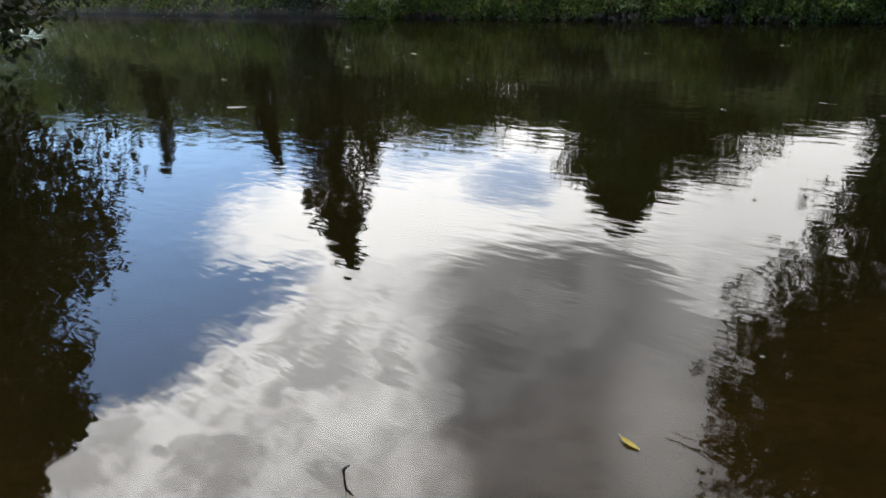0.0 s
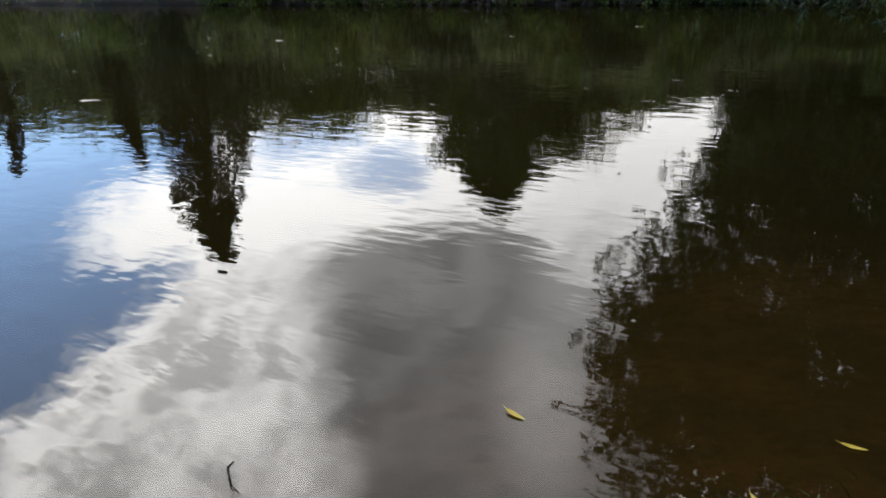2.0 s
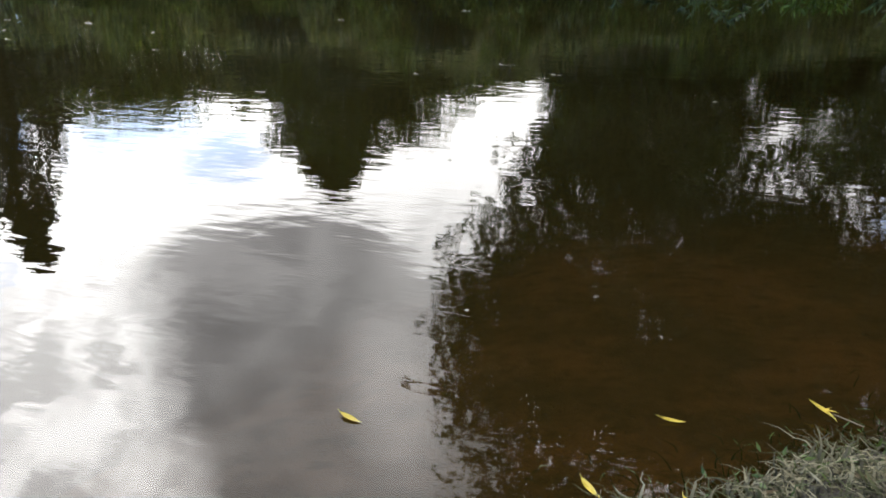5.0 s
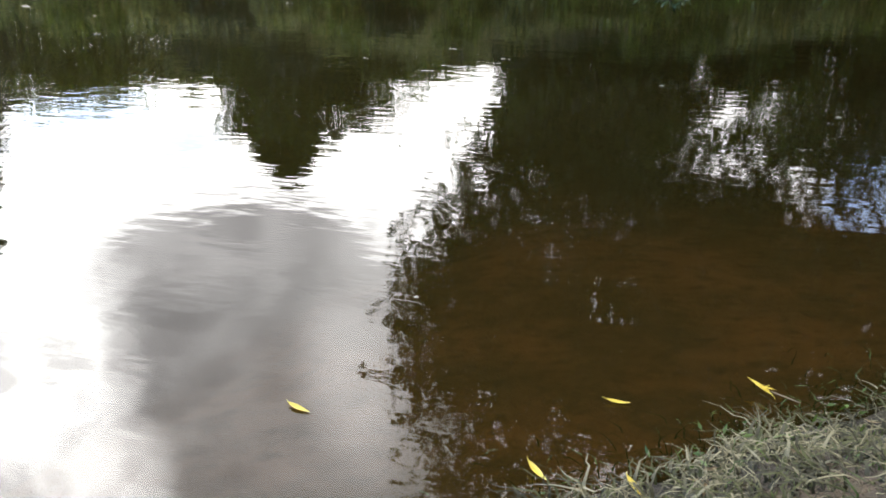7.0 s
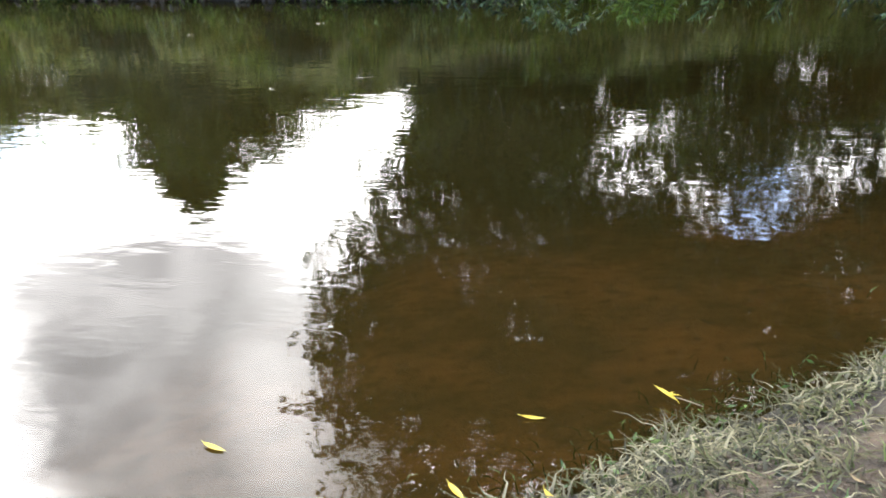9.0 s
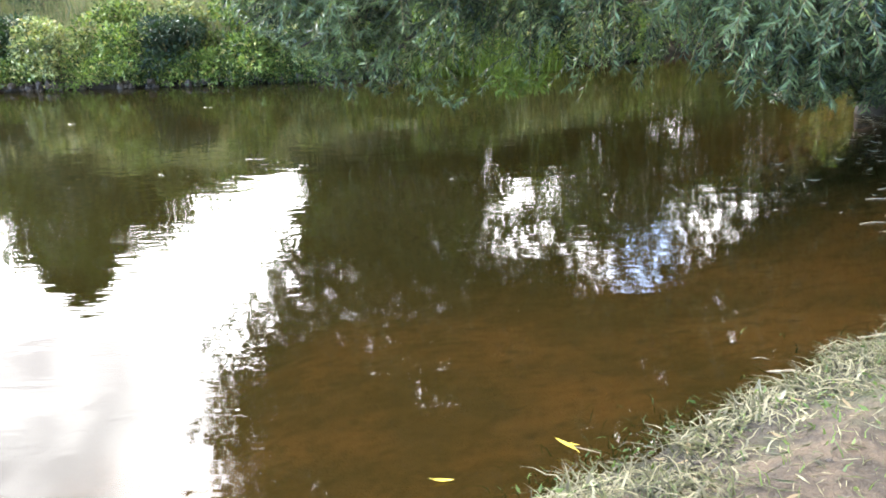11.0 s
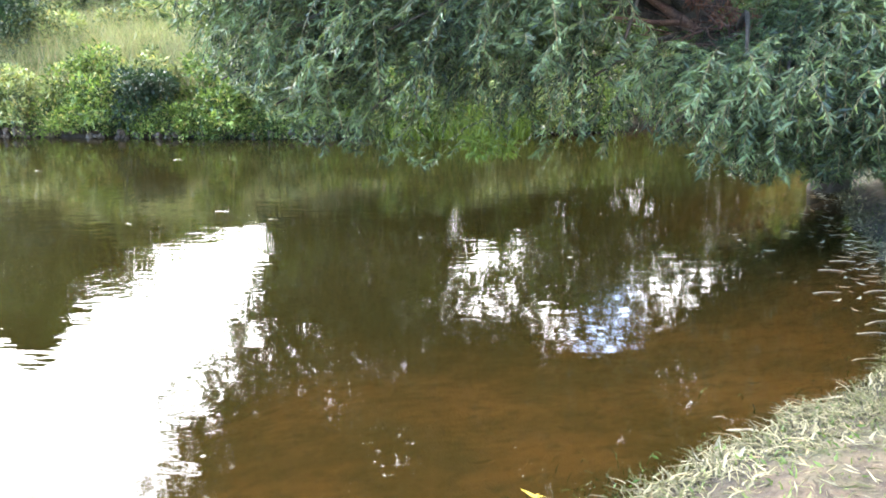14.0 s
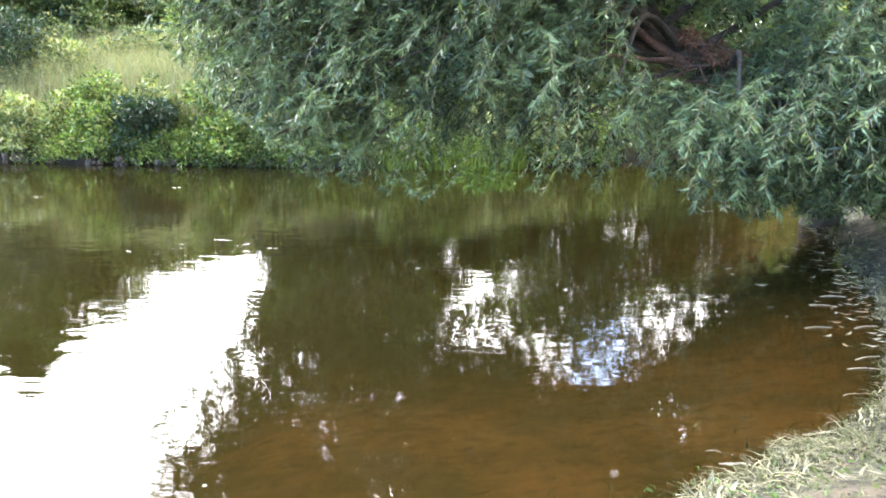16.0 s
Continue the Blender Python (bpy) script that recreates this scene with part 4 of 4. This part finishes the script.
def build_fallen_leaves():
    yellow = [leaf_blade("yellow_leaf", YELLOW, 0.105, 0.024, 0.10, 0.12), leaf_blade("yellow_leaf", YELLOW, 0.09, 0.021, 0.25, -0.1)]
    brown = [leaf_blade("brown_leaf", DEADLEAF, 0.10, 0.024, 0.2, 0.15), leaf_blade("brown_leaf", DEADLEAF, 0.075, 0.02, 0.35, -0.2), leaf_blade("pale_leaf", FOAM, 0.085, 0.022, 0.3, 0.1)]
    for i, (x, y, z, turn) in enumerate(((-1.02, 1.96, 0.002, -14), (-0.10, 2.24, 0.002, 4), (-0.27, 1.86, 0.02, -42), (-0.02, 1.86, 0.03, -55))):
        ob = new("fallen_leaf", yellow[i % 2])
        ob.matrix_basis = pose(x, y, z, 0, 4, turn) @ Matrix.Scale(0.8, 4)
        tagged(ob, "narrow yellow willow leaf floating on the water" if z < 0.01 else "narrow yellow willow leaf lying on bank grass", "leaf", "fallen yellow leaves")
    sprig = thing("leaf_sprig", (0.33, 2.37, 0.03), "yellow leaf sprig with a stalk resting on drowned grass", "leaf")
    for k, (a, dx) in enumerate(((-38, 0.0), (50, 0.012), (-5, 0.02))):
        ob = part("leaf", yellow[0 if k == 0 else 1], sprig)
        ob.matrix_basis = pose(-0.03 + dx, 0.02 - dx, 0.006 * k, 8, -10, 180 + a) @ Matrix.Scale(0.85 if k == 0 else 0.42, 4)
    st = curve_through([(0.0, 0.0, 0.004), (0.035, -0.025, 0.01), (0.075, -0.055, 0.016)], 7)
    part("stalk", Heap_tube(st, 0.0022, 0.0016, DRYSTEM), sprig)
    for i, (x, y, z, turn) in enumerate(((0.89, 2.91, -0.035, 10), (0.51, 3.00, -0.05, -5), (0.82, 2.78, -0.03, 5), (0.78, 2.68, -0.03, 50), (0.15, 2.75, -0.06, 30), (1.45, 3.45, -0.05, 15))):
        ob = new("fallen_leaf", brown[i % 2])
        ob.matrix_basis = pose(x, y, max(z, float(height(x, y)) + 0.004), 0, 5, turn) @ Matrix.Scale(1.1, 4)
        tagged(ob, "sodden brown leaf lying under the shallow water", "leaf", "sunken leaves")
    # leaves and straws that have drifted along the shore below the willow
    for i in range(150):
        t = rng.uniform()
        y = 4.3 + 3.6 * t
        edge = float(np.interp(y, NEAR[9:14, 1], NEAR[9:14, 0]))
        x = edge - rng.gamma(1.1, 0.17) + 0.03
        ob = new("fallen_leaf", brown[(0, 1, 2, 2, 2)[int(rng.integers(0, 5))]])
        ob.matrix_basis = pose(x, y, 0.002, 0, rng.uniform(-5, 5), rng.normal(0, 35)) @ Matrix.Scale(rng.uniform(0.5, 1.1), 4)
        tagged(ob, "pale dry leaf floating by the near shore", "leaf", "drifted leaves under the willow")
    for i in range(90):
        x = rng.uniform(-0.4, 3.6)
        line = float(np.interp(x, NEAR[:, 0], NEAR[:, 1]))
        y = line - rng.gamma(1.5, 0.3)
        if math.hypot(x, y - 0.1) < 0.4:
            continue
        ob = new("fallen_leaf", brown[int(rng.integers(0, 2))])
        ob.matrix_basis = pose(x, y, float(height(x, y)) + 0.012, rng.uniform(-15, 15), rng.uniform(-15, 15), rng.uniform(0, 360)) @ Matrix.Scale(rng.uniform(0.35, 0.75), 4)
        tagged(ob, "small dry leaf lying on the bank", "leaf", "dry leaves on the bank")


def Heap_tube(points, r0, r1, mat):
    h = Heap()
    h.put(*tube(points, np.linspace(r0, r1, len(points)), 6))
    return h.mesh("stalk", mat, True)


def lying(x, y, lift=0.006):
    """A point that rests on the bank or floats on the water."""
    return (x, y, max(float(height(x, y)), 0.0) + lift)


def build_sticks():
    for a, b, r, mat in (((1.13, 2.90), (1.24, 2.85), 0.0055, STRAW_STEM), ((1.11, 3.01), (1.16, 2.97), 0.0024, DRYSTEM), ((1.59, 3.17), (1.70, 3.14), 0.0042, STRAW_STEM),
                         ((1.69, 3.20), (1.79, 3.17), 0.0036, STRAW_STEM), ((1.38, 3.05), (1.48, 3.01), 0.0030, DRYSTEM), ((0.94, 2.62), (1.07, 2.54), 0.0030, STRAW_STEM), ((1.98, 3.60), (2.12, 3.60), 0.0030, DRYSTEM)):
        p, q = np.array(lying(*a)), np.array(lying(*b, 0.02))
        mid = [p + (q - p) * t + np.append(rng.normal(0, 0.005, 2), rng.uniform(0, 0.006)) for t in (0.3, 0.65)]
        line = curve_through([p, *mid, q], 11)
        h = Heap()
        h.put(*tube(line, r * np.interp(np.linspace(0, 1, 11), [0, 0.25, 0.8, 1], [0.45, 1.0, 0.8, 0.35]) * rng.uniform(0.75, 1.2, 11), 7, 0.12))
        tagged(new("stick", h.mesh("stick", mat, True)), "bleached dry stem lying at the water's edge", "stick", "dry stems at the shore")
    for x, y, turn, size in ((1.02, 2.69, 70, 1.0), (0.93, 2.62, 150, 0.7), (1.08, 2.62, 20, 0.6)):
        ob = new("fallen_leaf", leaf_blade("bleached_leaf", FOAM, 0.09, 0.034, 0.9, 0.4))
        ob.matrix_basis = pose(*lying(x, y, 0.02), 25, -25, turn) @ Matrix.Scale(size, 4)
        tagged(ob, "curled bleached leaf caught in bank grass", "leaf", "bleached leaves at the shore")
    for x, y, turn in ((2.36, 4.67, 5), (2.80, 5.38, -4), (2.67, 4.69, 15), (2.28, 3.97, 0), (2.39, 4.14, 20), (2.62, 5.15, -12)):
        p = np.array([x, y, 0.002])
        d = np.array([math.cos(radians(turn)), math.sin(radians(turn)), 0]) * 0.09
        tagged(new("stick", Heap_tube(curve_through([p - d, p + (0, 0.01, 0.004), p + d], 9), 0.0045, 0.0025, STRAW_STEM)), "pale straw floating by the near shore", "stick", "straws floating at the shore")
    twig = curve_through([(-1.62, 1.32, -0.25), (-1.62, 1.32, 0.01), (-1.615, 1.325, 0.04), (-1.60, 1.33, 0.055)], 9)
    tagged(new("twig", Heap_tube(twig, 0.004, 0.003, BARK)), "short dark twig standing out of the water", "stick")


def scum_patch(n, length):
    """A drawn-out fleck of foam and plant bits: a few flat lobes run together."""
    h = Heap()
    for i in range(n):
        a = np.linspace(0, 2 * math.pi, 9)[:-1]
        rx, ry = length * rng.uniform(0.18, 0.4), length * rng.uniform(0.06, 0.13)
        cx, cy = rng.normal(0, length * 0.3), rng.normal(0, length * 0.06)
        ring = np.stack([cx + rx * np.cos(a), cy + ry * np.sin(a), np.full(8, 0.001)], -1) * (1 + 0.2 * rng.normal(size=(8, 1)))
        ring[:, 2] = 0.001
        top = np.array([[cx, cy, 0.006]])
        j = np.arange(8)
        h.put(np.concatenate([ring, top]), np.stack([j, (j + 1) % 8, np.full(8, 8)], -1))
    return h.mesh("foam_fleck", FOAM, True)


def build_scum():
    shapes = [scum_patch(4, 0.06), scum_patch(5, 0.10), scum_patch(3, 0.04)]
    spots = [(-7.62, 4.97, 1, 2.6), (-8.6, 8.87, 1, 2.0), (-10.27, 9.03, 0, 2.0), (-8.67, 7.59, 0, 2.0), (-9.75, 6.24, 0, 1.5), (-6.11, 7.25, 0, 1.2), (-2.74, 6.61, 0, 1.0), (-1.53, 6.78, 0, 1.2),
             (-0.2, 6.1, 2, 1.3), (0.9, 5.5, 2, 1.2), (-5.0, 9.5, 0, 1.4), (-3.6, 10.4, 0, 1.6), (-0.9, 2.7, 2, 0.7), (1.9, 5.0, 2, 1.0), (2.3, 6.0, 2, 1.2), (-1.6, 4.4, 2, 0.8), (-7.0, 8.3, 2, 1.6), (-9.4, 8.2, 2, 1.8)]
    for x, y, k, s in spots:
        ob = new("foam_fleck", shapes[k])
        ob.matrix_basis = pose(x, y, 0.001, 0, 0, rng.normal(0, 12)) @ Matrix.Diagonal((s, s, 1, 1))
        tagged(ob, "pale fleck of foam drifting on the water", "foam", "foam flecks on the river")


build_sedge()
build_far_edge()
build_fallen_leaves()
build_sticks()
build_scum()


def build_bank_litter():
    """Crumbs of earth on the trodden part of the near bank."""
    shapes = [clod(i + 20) for i in range(3)]
    for i in range(70):
        x = rng.uniform(0.6, 3.6)
        y = float(np.interp(x, NEAR[:, 0], NEAR[:, 1])) - 0.15 - rng.gamma(1.5, 0.3)
        k = rng.uniform(0.004, 0.012)
        ob = new("clod", shapes[i % 3])
        ob.matrix_basis = Matrix.LocRotScale((x, y, float(height(x, y)) + k * 0.15), Euler((rng.uniform(-0.4, 0.4), rng.uniform(-0.4, 0.4), rng.uniform(0, 6))), (k * 1.3, k, k * 0.5))
        tagged(ob, "small crumb of grey-brown earth on the bank", "clod", "crumbs of earth on the bank")


build_bank_litter()
